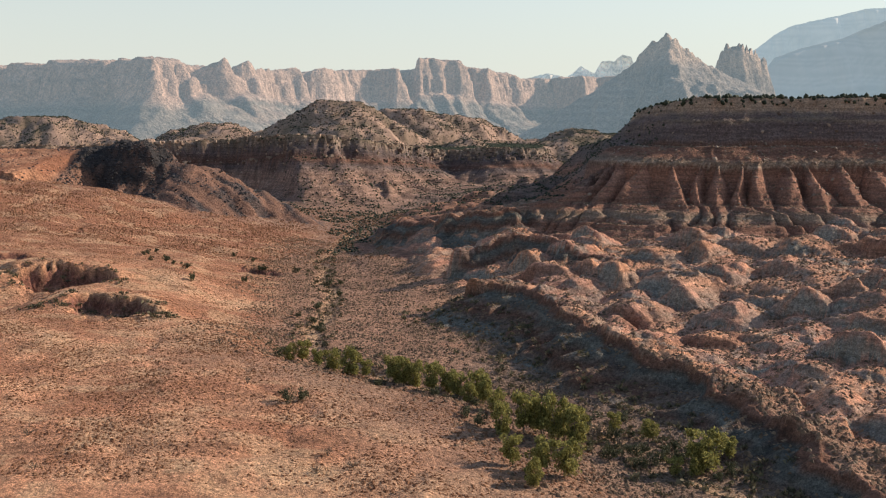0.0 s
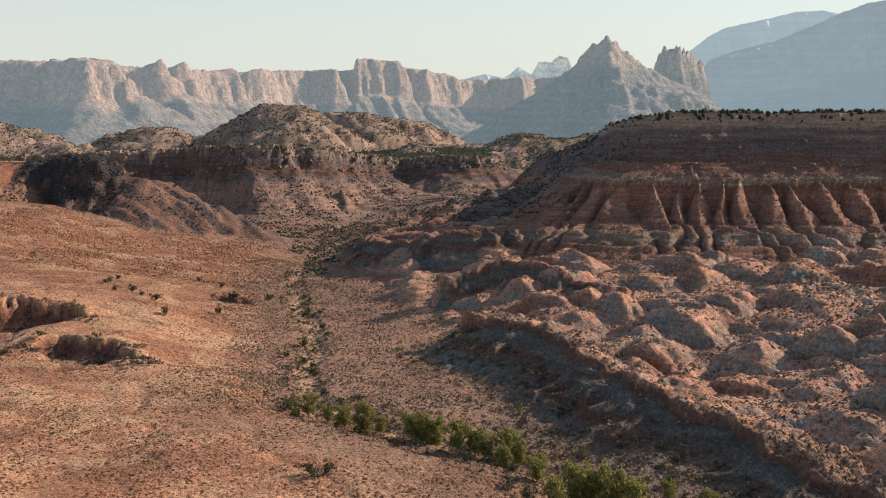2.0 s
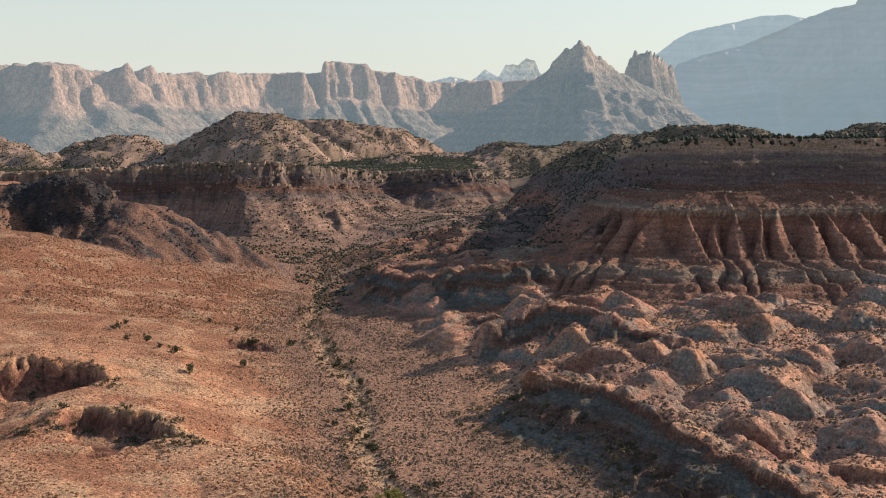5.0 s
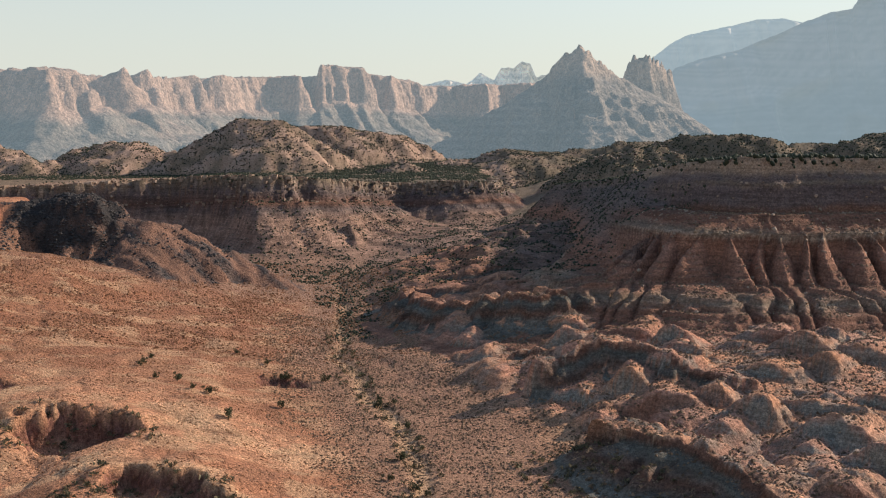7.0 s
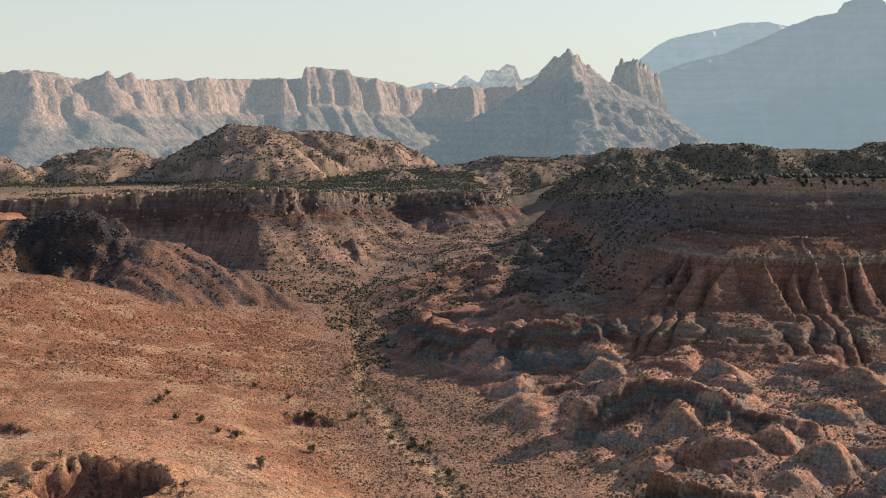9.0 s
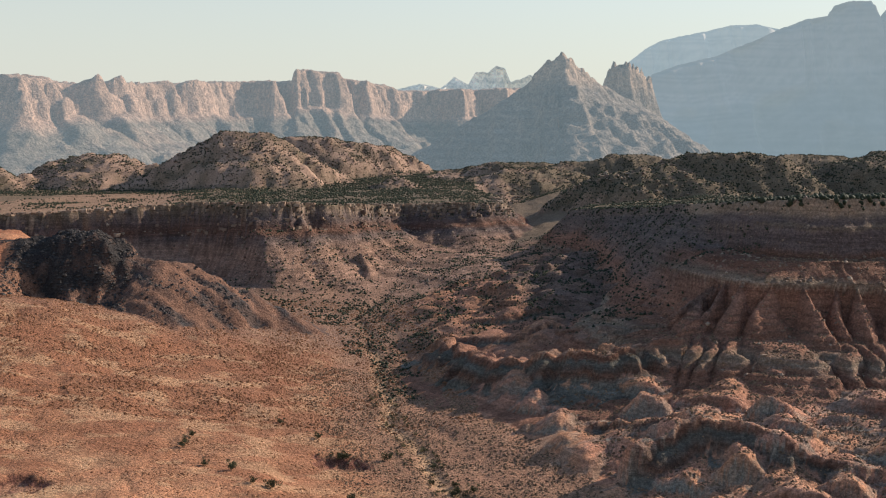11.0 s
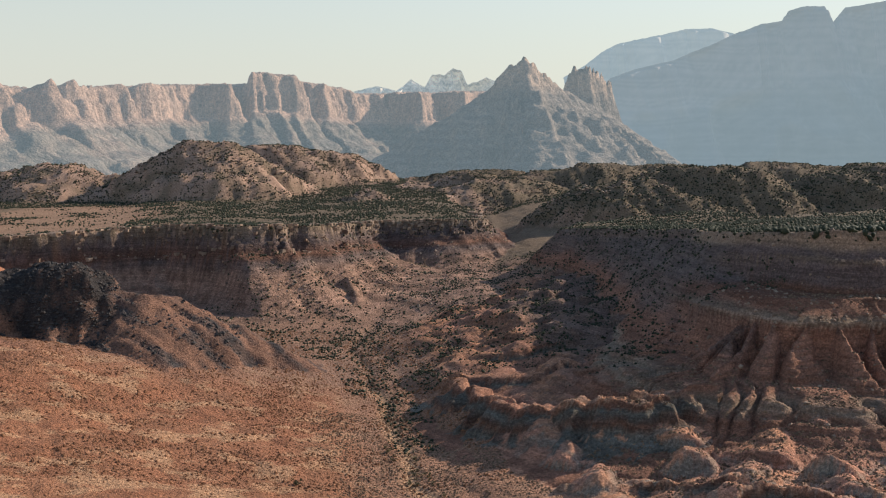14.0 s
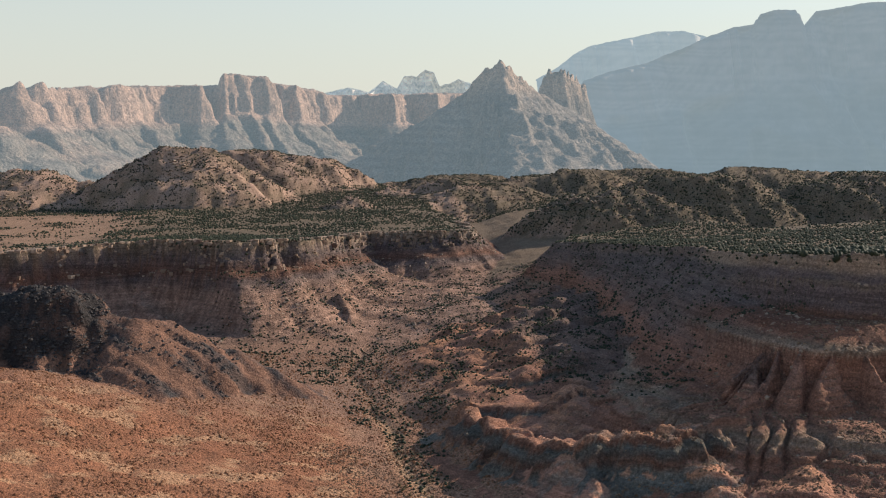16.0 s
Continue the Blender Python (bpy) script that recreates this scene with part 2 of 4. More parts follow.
RIGHT_FAR = [
    (0, .5, 2, 6, 16, 18, 19, 20), (0, .5, 3, 5, 12, 17, 18, 19), (0, .5, 3, 9, 14, 17, 18, 19), (0, .6, 8, 12, 16, 19, 20, 21),
    (0, .5, 4, 8.5, 17, 25, 28, 30), (0, 1, 4, 8, 15, 24, 28, 30), (0, 2, 6, 12, 17, 20, 22, 24)]
MESA = [(1400, 540), (600, 556), (250, 562), (200, 567), (145, 566), (131, 577), (121, 606), (118, 645), (127, 690), (133, 740), (136, 790), (134, 830), (125, 870), (121, 900), (142, 935), (250, 990), (420, 1060), (1400, 1100)]
FOOT = [(1400, 490), (600, 505), (250, 512), (150, 516), (105, 524), (80, 545), (70, 580), (66, 640), (70, 720), (60, 800), (60, 860), (90, 960)]
LEDGE = [(1400, 505), (600, 522), (250, 529), (180, 531), (150, 529), (122, 533), (99, 540), (88, 556), (84, 580), (88, 630), (95, 700), (90, 900), (1400, 1100)]
MESA_S = (0, 2.5, 6, 8, 13, 16, 24, 31, 60)
MESA_UPPER = (88, 81, 77, 75.5, 63, 57.5, 55.2, 54.4, 53.4)
TIER_S = (-3, 0, 2.5, 12, 19, 27, 35, 39, 45, 49, 53, 58, 64, 77, 107, 170)
TIER_CREST = (120, 54, 44, 36, 35, 34.2, 33.6, 33.3, 32.8, 32, 28, 27.4, 23, 18, 12, 0)
TIER_GULLY = (120, 54, 44, 35.5, 34, 32.6, 31.5, 28.5, 27, 26, 24.5, 22.5, 20.5, 17, 12, 0)
WEST_S = (0, 2.5, 7, 34, 60, 85, 105, 130, 200)
WEST_DROP = (0, 5, 9, 35, 54, 68, 75, 83, 130)
FINS = (4, 24, 44, 62, 80, 96, 114, 130, 141, 154, 169, 183, 200, 223, 240, 262, 280, 1400)
NOSE = [(88, 545), (70, 534), (56, 526), (43, 520), (24, 514)]
NOSE_Z = (45, 39.5, 35.5, 33, 29)
PLATEAU = [(-2500, 800), (-700, 840), (-400, 850), (-252, 858), (-207, 872), (-174, 880), (-138, 862), (-116, 836), (-92, 852), (-64, 890), (-42, 935), (-20, 985), (-8, 1035), (6, 1046), (24, 1024), (60, 1013), (84, 1030),
           (103, 1058), (113, 1120), (120, 1300), (150, 1500), (150, 1900), (-2500, 1900)]
PLATEAU_S = (0, 2, 5, 7, 12, 15, 30, 50, 75, 120, 200, 500)
PLATEAU_DROP = (0, 10, 11, 17, 18.5, 23, 36, 49, 56, 63, 74, 300)
LAVA = [(-420, 720), (-300, 712), (-250, 700), (-232, 697), (-213, 695), (-200, 695), (-190, 694), (-182, 692), (-170, 690), (-150, 690), (-132, 688), (-115, 686), (-98, 680)]
LAVA_Z = (58, 58, 58, 60, 63, 64, 60, 52, 49.5, 45, 37, 28, 18)
SCARPS = (([(-157, 372), (-149, 381), (-138, 384), (-128, 382), (-119, 373)], 9.0, 60), ([(-129, 333), (-119, 342), (-107, 341), (-97, 337), (-87, 327)], 6.0, 36), ([(-200, 352), (-186, 362), (-170, 360)], 6.0, 40),
          ([(-98, 462), (-84, 470), (-70, 466)], 3.0, 16), ([(-190, 420), (-178, 428), (-164, 424)], 2.5, 16))
SPURS = (
    ([(-114, 842), (-107, 815), (-101, 795), (-97, 772)], (46, 33, 21, 9)), ([(-62, 885), (-50, 850), (-42, 815)], (40, 30, 14)), ([(40, 1005), (46, 980), (52, 950)], (36, 26, 14)),
    ([(-172, 870), (-170, 845), (-164, 815)], (36, 28, 16)), ([(88, 1020), (98, 995), (104, 965)], (36, 26, 14)), ([(-88, 862), (-78, 832), (-70, 800)], (40, 27, 11)))
CUESTAS = (
    ([(90, 110), (75, 150), (69, 200), (62, 243), (52, 256), (44, 270), (38, 297), (31, 334), (17, 351)][::-1], (18, 19, 17.5, 16, 15, 13, 11.5, 10, 9), 0.95, 0.1, 400),
    ([(14, 425), (30, 430), (46, 418), (62, 400)], (22, 28.5, 26, 22), 0.9, 0.12, 420),
    ([(-30, 596), (-16, 540), (8, 523), (27, 512), (44, 519), (66, 528)], (19, 22, 29, 31.5, 32, 34), 0.95, 0.06, 440),
    ([(-8, 480), (12, 466), (24, 452), (36, 440)], (11, 16, 22, 25), 0.8, 0.15, 460),
    ([(-12, 655), (10, 640), (34, 640)], (17, 23, 28), 0.9, 0.1, 480),
    ([(-20, 612), (4, 590), (24, 598)], (18, 23, 27), 0.9, 0.08, 490), ([(4, 706), (30, 690), (62, 690)], (18, 25, 33), 0.85, 0.1, 500),
    ([(16, 765), (44, 742), (80, 745)], (17, 23, 31), 0.85, 0.1, 510), ([(-14, 690), (6, 676), (30, 668)], (15, 20, 26), 0.9, 0.1, 520))

SAND, PALE, RUST = np.array((.53, .25, .135)), np.array((.58, .35, .195)), np.array((.36, .15, .08))
FLOOR, GREY, RED, CLAY = np.array((.345, .185, .116)), np.array((.285, .25, .2)), np.array((.375, .178, .113)), np.array((.38, .30, .225))
BENCH, TALUS_TAN = np.array((.30, .215, .15)), np.array((.35, .205, .142))
DARK, CAP, BLACK = np.array((.14, .1, .088)), np.array((.43, .295, .2)), np.array((.045, .038, .036))
WOODS = np.array((.18, .13, .085))


def terrain(x, y, want=True):
    """Heights, rock colours and the landform that each place belongs to."""
    shape = x.shape
    x, y = x.ravel().astype(float), y.ravel().astype(float)
    wob = fbm(x / 60, y / 60, 3, 3)
    FIN_A = near_line(np.array(FINS, float)[::-1], np.full(len(FINS), 533.0), FOOT)[1]
    xc = np.interp(y, CREEK_Y, CREEK_X) + 4 * fbm(x * 0, y / 35, 2, 5)
    bed = np.interp(y, BED_Y, BED_Z)
    dx = x - xc + 5 * fbm(x / 25, y / 25, 3, 8) * step(np.abs(x - xc), 5, 20)
    left = table(LEFT_Y, LEFT_D, LEFT_NEAR + LEFT_FAR, y, -dx)
    right = table(RIGHT_Y, RIGHT_D, RIGHT_NEAR + RIGHT_FAR, y, dx)
    z = bed + np.where(dx < 0, left, right) * (1 - step(y, 1400, 2000))
    # plain: low swells and shallow rills
    rill = np.clip(0.22 - np.abs(perlin(x / 48 + 0.4 * wob, y / 60, 12)), 0, 1) / 0.22
    plain = step(-dx, 18, 60)
    z = z + plain * (1.1 * fbm(x / 45, y / 45, 4, 11) - 0.6 * rill ** 3) + 0.25 * fbm(x / 6, y / 6, 3, 15)
    # the wash's own cut
    z = z - 0.9 * (1 - step(np.abs(dx), 1.0, 5.0)) * (y > 230)
    # two red scarps cut back into the plain
    cut = np.zeros_like(z)
    z = z - 4.5 * np.exp(-((x + 140 + 0.3 * (375 - y)) / 15) ** 2) * step(y, 270, 320) * (1 - step(y, 372, 388))
    for pts, high, back in SCARPS:
        wx, wy = x + 3 * fbm(x / 12, y / 12, 3, 21, 0.6), y + 3 * fbm(x / 12, y / 12, 3, 22, 0.6)
        gd, ga, gs = near_line(wx, wy, pts)
        span = sum(math.hypot(q[0] - p[0], q[1] - p[1]) for p, q in zip(pts[:-1], pts[1:]))
        gd = -gs * gd + 2.0 * fbm(x / 10, y / 10, 3, 24) + 1.4 * (triangle(ga / 6 + 0.5 * fbm(ga / 14, ga * 0, 2, 25)) - 0.5)
        ends = step(np.minimum(ga, span - ga), 0, 7)
        fall = step(gd, -0.5, 4.5) * (1 - step(gd, 9, back)) * ends
        z = z - high * fall + 0.3 * high * np.exp(-(gd / 16) ** 2) * ends
        cut = np.maximum(cut, fall)
    # badlands: soft beds worn into scalloped steps
    bad = step(dx, 22, 45) * step(y, 150, 200) * (1 - step(y, 820, 920))
    rise = step(right, 1.5, 5) * (dx > 0)
    soft = bad * rise
    zb = z + soft * (3.2 * fbm(x / 40, y / 40, 2, 31))
    face, knoll = np.zeros_like(x), np.zeros_like(x)
    for cell, high, seed in ((22, 8.6, 36), (13, 2.2, 136)):
        b, f, which = knolls(x, y, cell, seed)
        zb = zb + soft * step(dx, 30, 62) * (1 - 0.35 * step(y, 540, 620)) * high * (b - 0.25)
        face = np.maximum(face, f * (1.0 if high > 5 else 0.8))
        knoll = np.where(high > 5, 9 * which, knoll)
    layer = 2.3
    ph = (zb + 1.0 * wob + 1.0 * fbm(x / 12, y / 12, 2, 35)) / layer
    saw = ph - np.floor(ph)
    stepped = layer * (np.floor(ph) + 0.3 * saw + 0.7 * step(saw, 0.45, 0.95)) - 1.0 * wob
    keep = soft * (0.3 + 0.35 * step(y, 470, 520))
    z = zb * (1 - keep) + keep * stepped + soft * (0.3 * fbm(x / 7, y / 7, 3, 37) + 1.1 * face * (ridged(x / 5 + 0.3 * y / 5, y / 22, 3, 39) - 0.5))
    drop = np.full(x.shape, -1.0)
    for pts, hs, st, ge, sd in CUESTAS:
        z, on = cuesta(x, y, z, pts, hs, st, ge, sd, 38.0 if sd == 400 else 26.0, sd == 400)
        drop = np.maximum(drop, on)
    ridge = drop > 0
    # mesa
    mx, my = x + 4 * fbm(x / 40, y / 40, 3, 41), y + 4 * fbm(x / 40, y / 40, 3, 42)
    s, a, _ = near_line(mx, my, MESA + MESA[:1])
    s = np.where(inside(mx, my, MESA), -s, s)
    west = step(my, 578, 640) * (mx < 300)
    _, a, _ = near_line(mx, my, FOOT)
    wig = 0.3 * fbm(a / 22, s / 45, 2, 52)
    fin = np.interp(a, FIN_A, np.arange(len(FIN_A))) + wig
    dome = 1 - (1 - triangle(1.3 * fin + 0.3 + wig)) ** 2.4
    tall = np.clip(np.exp(-((x - 143) / 24) ** 2) + 0.75 * np.exp(-((x - 222) / 22) ** 2), 0, 1)
    ss = s + 0.8 * fbm(a / 4, s / 10, 3, 55) * (s > 0)
    sl = near_line(mx, my, LEDGE + LEDGE[:1])[0]
    sl = np.where(inside(mx, my, LEDGE), -sl, sl) + 0.7 * fbm(a / 4, s / 10, 3, 57)
    low_z = np.interp(sl, TIER_S, TIER_GULLY)
    mz = np.minimum(np.maximum(np.interp(ss, MESA_S, MESA_UPPER), 54 + 0.6 * np.clip(-sl, 0, 13)), low_z + (np.interp(sl, TIER_S, TIER_CREST) - low_z) * dome)
    # pyramid-shaped fins in two rows
    rib = 1.0 * (triangle(4 * fin + 0.5 * wig) - 0.5) * step(sl, 7, 18)
    apex = 2.2 * fbm(np.floor(1.2 * fin + 0.5) * 0.37, fin * 0, 2, 60)
    crossing = 8.0 * (1 - triangle(1.2 * fin))
    fins = 53.5 + apex - 0.68 * np.hypot(np.clip(sl - 2, 0, 99), 2.9 * crossing) + rib
    small = 64.5 + 0.6 * apex - 0.74 * np.hypot(0.85 * (ss - 12), 6.5 * (1 - triangle(1.5 * fin + 0.3))) - 8 * (1 - tall)
    mz = np.maximum(mz, np.where((sl > 0) & (sl < 42), fins, np.where((s > 9) & (sl <= 0), small, -99)))
    top = 88 - 0.094 * np.clip(y - 570, 0, 330) + 0.03 * np.clip(x - 130, 0, 300) * step(y, 640, 800) + 1.0 * fbm(x / 50, y / 50, 3, 58)
    ws = s + np.interp(s, (4, 40, 110), (0, 9, 16)) * (0.6 - ridged(near_line(mx, my, MESA)[1] / 60, s / 200, 3, 54))
    wz = top - np.interp(ws, WEST_S, WEST_DROP)
    mz = np.minimum(mz + (wz - mz) * west, top)
    mz = mz + 0.5 * fbm(x / 8, y / 8, 3, 59)
    ledge = mz / 2.6 + 0.15 * wob
    lf = ledge - np.floor(ledge)
    mz = mz + (s > 6) * (0.25 + 1.05 * (sl > 1) * (1 - west)) * (step(lf, 0.55, 0.95) - lf)
    d, w, _ = near_line(mx, my, NOSE)
    runs = np.concatenate(([0], np.cumsum([math.hypot(q[0] - p[0], q[1] - p[1]) for p, q in zip(NOSE[:-1], NOSE[1:])])))
    nose = np.interp(w, runs, NOSE_Z) - 1.05 * d + np.minimum(0.8 * d, 11.0) * (triangle(w / 16 + 0.7 * fbm(w / 30, w * 0, 2, 53)) - 0.5) + 0.4 * fbm(x / 6, y / 6, 3, 56)
    lf = nose / 2.6 + 0.15 * wob
    lf = lf - np.floor(lf)
    mz = smax(mz, nose + 1.3 * (step(lf, 0.65, 0.95) - lf), 1.0)
    mesa = mz > z
    z = smax(mz, z, 1.2)
    # plateau across the creek
    px, py = x + 6 * fbm(x / 35, y / 35, 3, 61), y + 6 * fbm(x / 35, y / 35, 3, 62)
    ps, pa, _ = near_line(px, py, PLATEAU)
    ps = np.where(inside(px, py, PLATEAU), -ps, ps)
    pr = 0.6 * triangle(pa / 38 + 0.8 * fbm(pa / 60, pa * 0, 2, 64)) + 0.4 * ridged(pa / 16, ps / 60, 3, 65)
    block = np.floor(pa / 5.5 + 1.2 * fbm(pa / 20, ps / 8, 2, 69))
    block = np.sin(block * 12.9898) * 43758.5453
    block = block - np.floor(block)
    pss = ps + np.interp(ps, (0, 8, 16, 40, 90), (0.3, 1.5, 5, 14, 18)) * (0.55 - pr) + (1.3 * fbm(pa / 9, ps / 6, 3, 66) + 4.0 * (block - 0.5)) * (ps > -4) * (1 - step(ps, 10, 16))
    pss = pss * (1 + 0.8 * step(-px, 112, 128) * (ps > 0) * (1 - step(ps, 20, 60)))
    lift = np.interp(x, (-400, -250, -200, -160, -60, 60), (-8, -4, 0, 2, 1, 4)) - 0.088 * np.clip(y - 845, 0, 215)
    ptop = 65 + lift + 1.0 * fbm(x / 70, y / 70, 3, 67) * step(-ps, 0, 20)
    pz = ptop - np.interp(pss, PLATEAU_S, PLATEAU_DROP) * np.interp(x, (-40, 40), (1, 0.72))
    plateau = pz > z
    z = smax(pz, z, 2.0)
    for pts, hs in SPURS:
        d, w, _ = near_line(px, py, pts)
        runs = np.concatenate(([0], np.cumsum([math.hypot(q[0] - p[0], q[1] - p[1]) for p, q in zip(pts[:-1], pts[1:])])))
        left_side = px < np.interp(py, [q[1] for q in pts[::-1]], [q[0] for q in pts[::-1]])
        spur = np.interp(w, runs, hs) - np.where(left_side, 1.0, 0.55) * d + 2.5 * (ridged(w / 13, d / 50, 3, 68) - 0.6)
        plateau |= spur > z
        z = smax(spur, z, 1.5)
    # lava ridge
    lx, ly = x + 4 * fbm(x / 22, y / 22, 3, 71), y + 4 * fbm(x / 22, y / 22, 3, 72)
    ld, la, _ = near_line(lx, ly, LAVA)
    runs = np.concatenate(([0], np.cumsum([math.hypot(q[0] - p[0], q[1] - p[1]) for p, q in zip(LAVA[:-1], LAVA[1:])])))
    lz0 = np.interp(la, runs, LAVA_Z)
    behind = step(-lx, 232, 262) * (ly > 698)
    steep = np.interp(la, (0, 171, 189, 203, 229, 238, 247, 324), (0.14, 0.18, 0.5, 1.5, 1.5, 0.9, 0.52, 0.45))
    rough = step(la, 180, 194) * (1 - step(la, 236, 246))
    lz = lz0 - (steep * (1 - behind) + 0.02 * behind) * np.maximum(ld - 9 * rough, 0.25 * ld) + rough * (7.0 * (ridged(x / 22, y / 15, 4, 75) - 0.62) + 1.2 * fbm(x / 3, y / 3, 3, 78)) + 0.6 * fbm(x / 5, y / 5, 3, 76) + 2.6 * step(la, 236, 250) * (ridged((0.55 * x + 0.83 * y) / 8, (0.83 * x - 0.55 * y) / 70, 3, 77) - 0.6)
    lz = np.where(ld > 70, -50, lz)
    lava = lz > z
    z = smax(lz, z, 2.0)
    # hills behind
    hills = np.zeros_like(z)
    for hx, hy, hz, rx, ry, sd in ((420, 1700, 70, 260, 120, 92), (800, 1750, 80, 300, 120, 93), (1150, 1500, 95, 300, 160, 94), (-148, 1480, 112, 150, 140, 81), (-60, 1650, 104, 150, 110, 96), (-40, 1740, 104, 230, 150, 82), (330, 1130, 95, 190, 120, 83), (560, 1140, 98, 220, 130, 84), (300, 1850, 62, 260, 120, 97), (650, 1900, 70, 300, 120, 98), (-330, 1540, 82, 170, 140, 85), (200, 1500, 74, 160, 140, 86), (380, 1560, 84, 220, 90, 95),
                                   (-600, 1500, 90, 220, 160, 87), (30, 1330, 62, 90, 80, 88), (900, 1200, 104, 300, 160, 89)):
        q = np.sqrt(((x - hx) / (rx * np.where(x < hx, 0.85, 1.0) if sd in (81, 85, 88, 96) else rx)) ** 2 + ((y - hy) / ry) ** 2) + 0.18 * fbm(x / 90, y / 90, 4, sd)
        rise = np.clip((1.12 - q) / 0.9, 0, 1) ** 0.7 if sd in (83, 84, 89) else np.clip(1.12 - q, 0, 1) ** 0.55
        hills = np.maximum(hills, 5 + (hz - 5) * rise)
    hills = hills + (9 - 5 * step(x, 150, 260)) * (ridged(x / 60, y / 60, 5, 91) - 0.6)
    hl = hills / 6.0 + 0.5 * wob
    hl = hl - np.floor(hl)
    hills = hills + 2.6 * (step(hl, 0.6, 0.95) - hl) + 1.5 * fbm(x / 12, y / 12, 3, 99)
    hill = (hills > z + 1) & (y > 960)
    z = np.where(y > 900, smax(hills, z, 4.0), z)
    if not want:
        return z.reshape(shape)
    # rock colours
    n1, n2, n3 = fbm(x / 30, y / 30, 4, 101), fbm(x / 7, y / 7, 3, 105), fbm(x / 90, y / 90, 3, 108)

    def mix(c, d, w):
        w = np.clip(w, 0, 1)[:, None]
        return c * (1 - w) + d * w

    col = mix(np.repeat(SAND[None] * 1.06, x.size, 0), PALE, 0.6 * step(n1, 0.0, 0.6) + 0.3 * step(n2, .1, .7))
    col = mix(col, RUST, 0.75 * step(-n1 + 0.6 * n3, 0.0, 0.6))
    col = mix(col, RUST * 0.86, 0.85 * step(y, 360, 520))
    col = mix(col, np.array((.31, .145, .08)) + 0 * col, 0.5 * step(fbm(x / 13, y / 9, 4, 115), 0.12, 0.45) + 0.3 * step(n2, 0.15, 0.5))
    col = mix(col, PALE, 0.5 * step(fbm(x / 20, y / 14, 4, 117), 0.1, 0.4))
    col = mix(col, FLOOR, (1 - step(np.abs(dx - 12), 22, 40)) * 0.85)
    r1, _, r1s = near_line(x, y, CUESTAS[0][0])
    col = mix(col, np.array((.29, .16, .1)) + 0 * col, 0.8 * (1 - step(np.abs(dx + 5), 38, 70)) * (1 - step(y, 245, 300)))
    # ridge foot: scrub litter and the ridge's shadow, both painted as dark ground
    shady_litter = (1 - step(r1 + 8 * n1, 18, 42)) * (r1s < 0) * (1 - step(y, 320, 350))
    col = mix(col, np.array((.19, .125, .09)) + 0 * col, shady_litter * 0.85)
    col = mix(col, PALE, np.exp(-(dx / 3.0) ** 2) * 0.8)
    col = mix(col, np.array((.23, .095, .07)) * (0.75 + 0.3 * np.sin(2.6 * z))[:, None], step(cut, 0.04, 0.3) * (1 - 0.6 * step(cut, 0.9, 1.0)) * 0.9)
    col = mix(col, FLOOR, step(cut, 0.85, 1.0) * 0.6)
    col = mix(col, np.array((.27, .16, .11)) + 0 * col, 0.85 * step(y, 600, 680) * (1 - step(y, 950, 1000)))
    # far canyon floor: woods colour, also laid on to darken its shaded slope
    col = mix(col, WOODS * 1.1 + 0 * col, 0.9 * step(y, 930, 990))
    strat = z + 1.5 * wob + 0.8 * n2
    band = 0.5 + 0.35 * np.sin(strat * 1.9 + 1.7 * np.sin(strat * 0.6)) + 0.25 * np.sin(strat * 5.3 + 2.0 * np.sin(strat * 1.1))
    far_red = step(y, 480, 600)
    low = mix(np.repeat(RED[None] * 1.25, x.size, 0), SAND * 1.0, step(n1, -.3, .3) * 0.8)
    low = mix(low, GREY * 0.95, 0.15 * step(n3, 0, .4) * (1 - far_red)) * (1 - 0.22 * far_red)[:, None]
    pale = step(fbm(x / 45, y / 45, 2, 112) + 0.5 * np.sin(knoll * 2.4), -0.9, -0.2) * (1 - 0.85 * far_red)
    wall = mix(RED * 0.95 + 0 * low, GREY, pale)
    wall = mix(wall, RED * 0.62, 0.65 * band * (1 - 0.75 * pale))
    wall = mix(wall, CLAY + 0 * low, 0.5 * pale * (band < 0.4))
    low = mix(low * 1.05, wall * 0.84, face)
    # below the west slope: dark scrub and the shadow there, painted into the colour
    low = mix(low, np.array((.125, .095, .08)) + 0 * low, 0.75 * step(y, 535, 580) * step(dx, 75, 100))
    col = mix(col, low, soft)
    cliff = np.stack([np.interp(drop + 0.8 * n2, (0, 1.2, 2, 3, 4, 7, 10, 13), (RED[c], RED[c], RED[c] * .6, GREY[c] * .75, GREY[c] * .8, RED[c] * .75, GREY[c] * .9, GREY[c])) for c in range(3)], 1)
    # bed colours about halved on the steep side, deepening its shade by colour
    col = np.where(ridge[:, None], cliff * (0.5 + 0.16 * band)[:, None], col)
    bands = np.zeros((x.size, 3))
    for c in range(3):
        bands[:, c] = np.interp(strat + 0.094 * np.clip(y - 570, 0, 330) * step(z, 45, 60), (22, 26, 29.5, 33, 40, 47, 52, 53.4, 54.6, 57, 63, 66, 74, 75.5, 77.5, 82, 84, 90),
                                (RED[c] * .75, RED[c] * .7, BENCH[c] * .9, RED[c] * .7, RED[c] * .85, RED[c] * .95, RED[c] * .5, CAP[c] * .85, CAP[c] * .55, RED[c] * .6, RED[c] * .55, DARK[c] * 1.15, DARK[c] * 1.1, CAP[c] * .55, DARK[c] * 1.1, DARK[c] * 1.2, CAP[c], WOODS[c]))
    # west flank and nose: their shade and scrub put into the colour as brown-grey
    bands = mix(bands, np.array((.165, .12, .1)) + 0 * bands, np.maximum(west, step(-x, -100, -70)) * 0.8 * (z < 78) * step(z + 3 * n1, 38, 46))
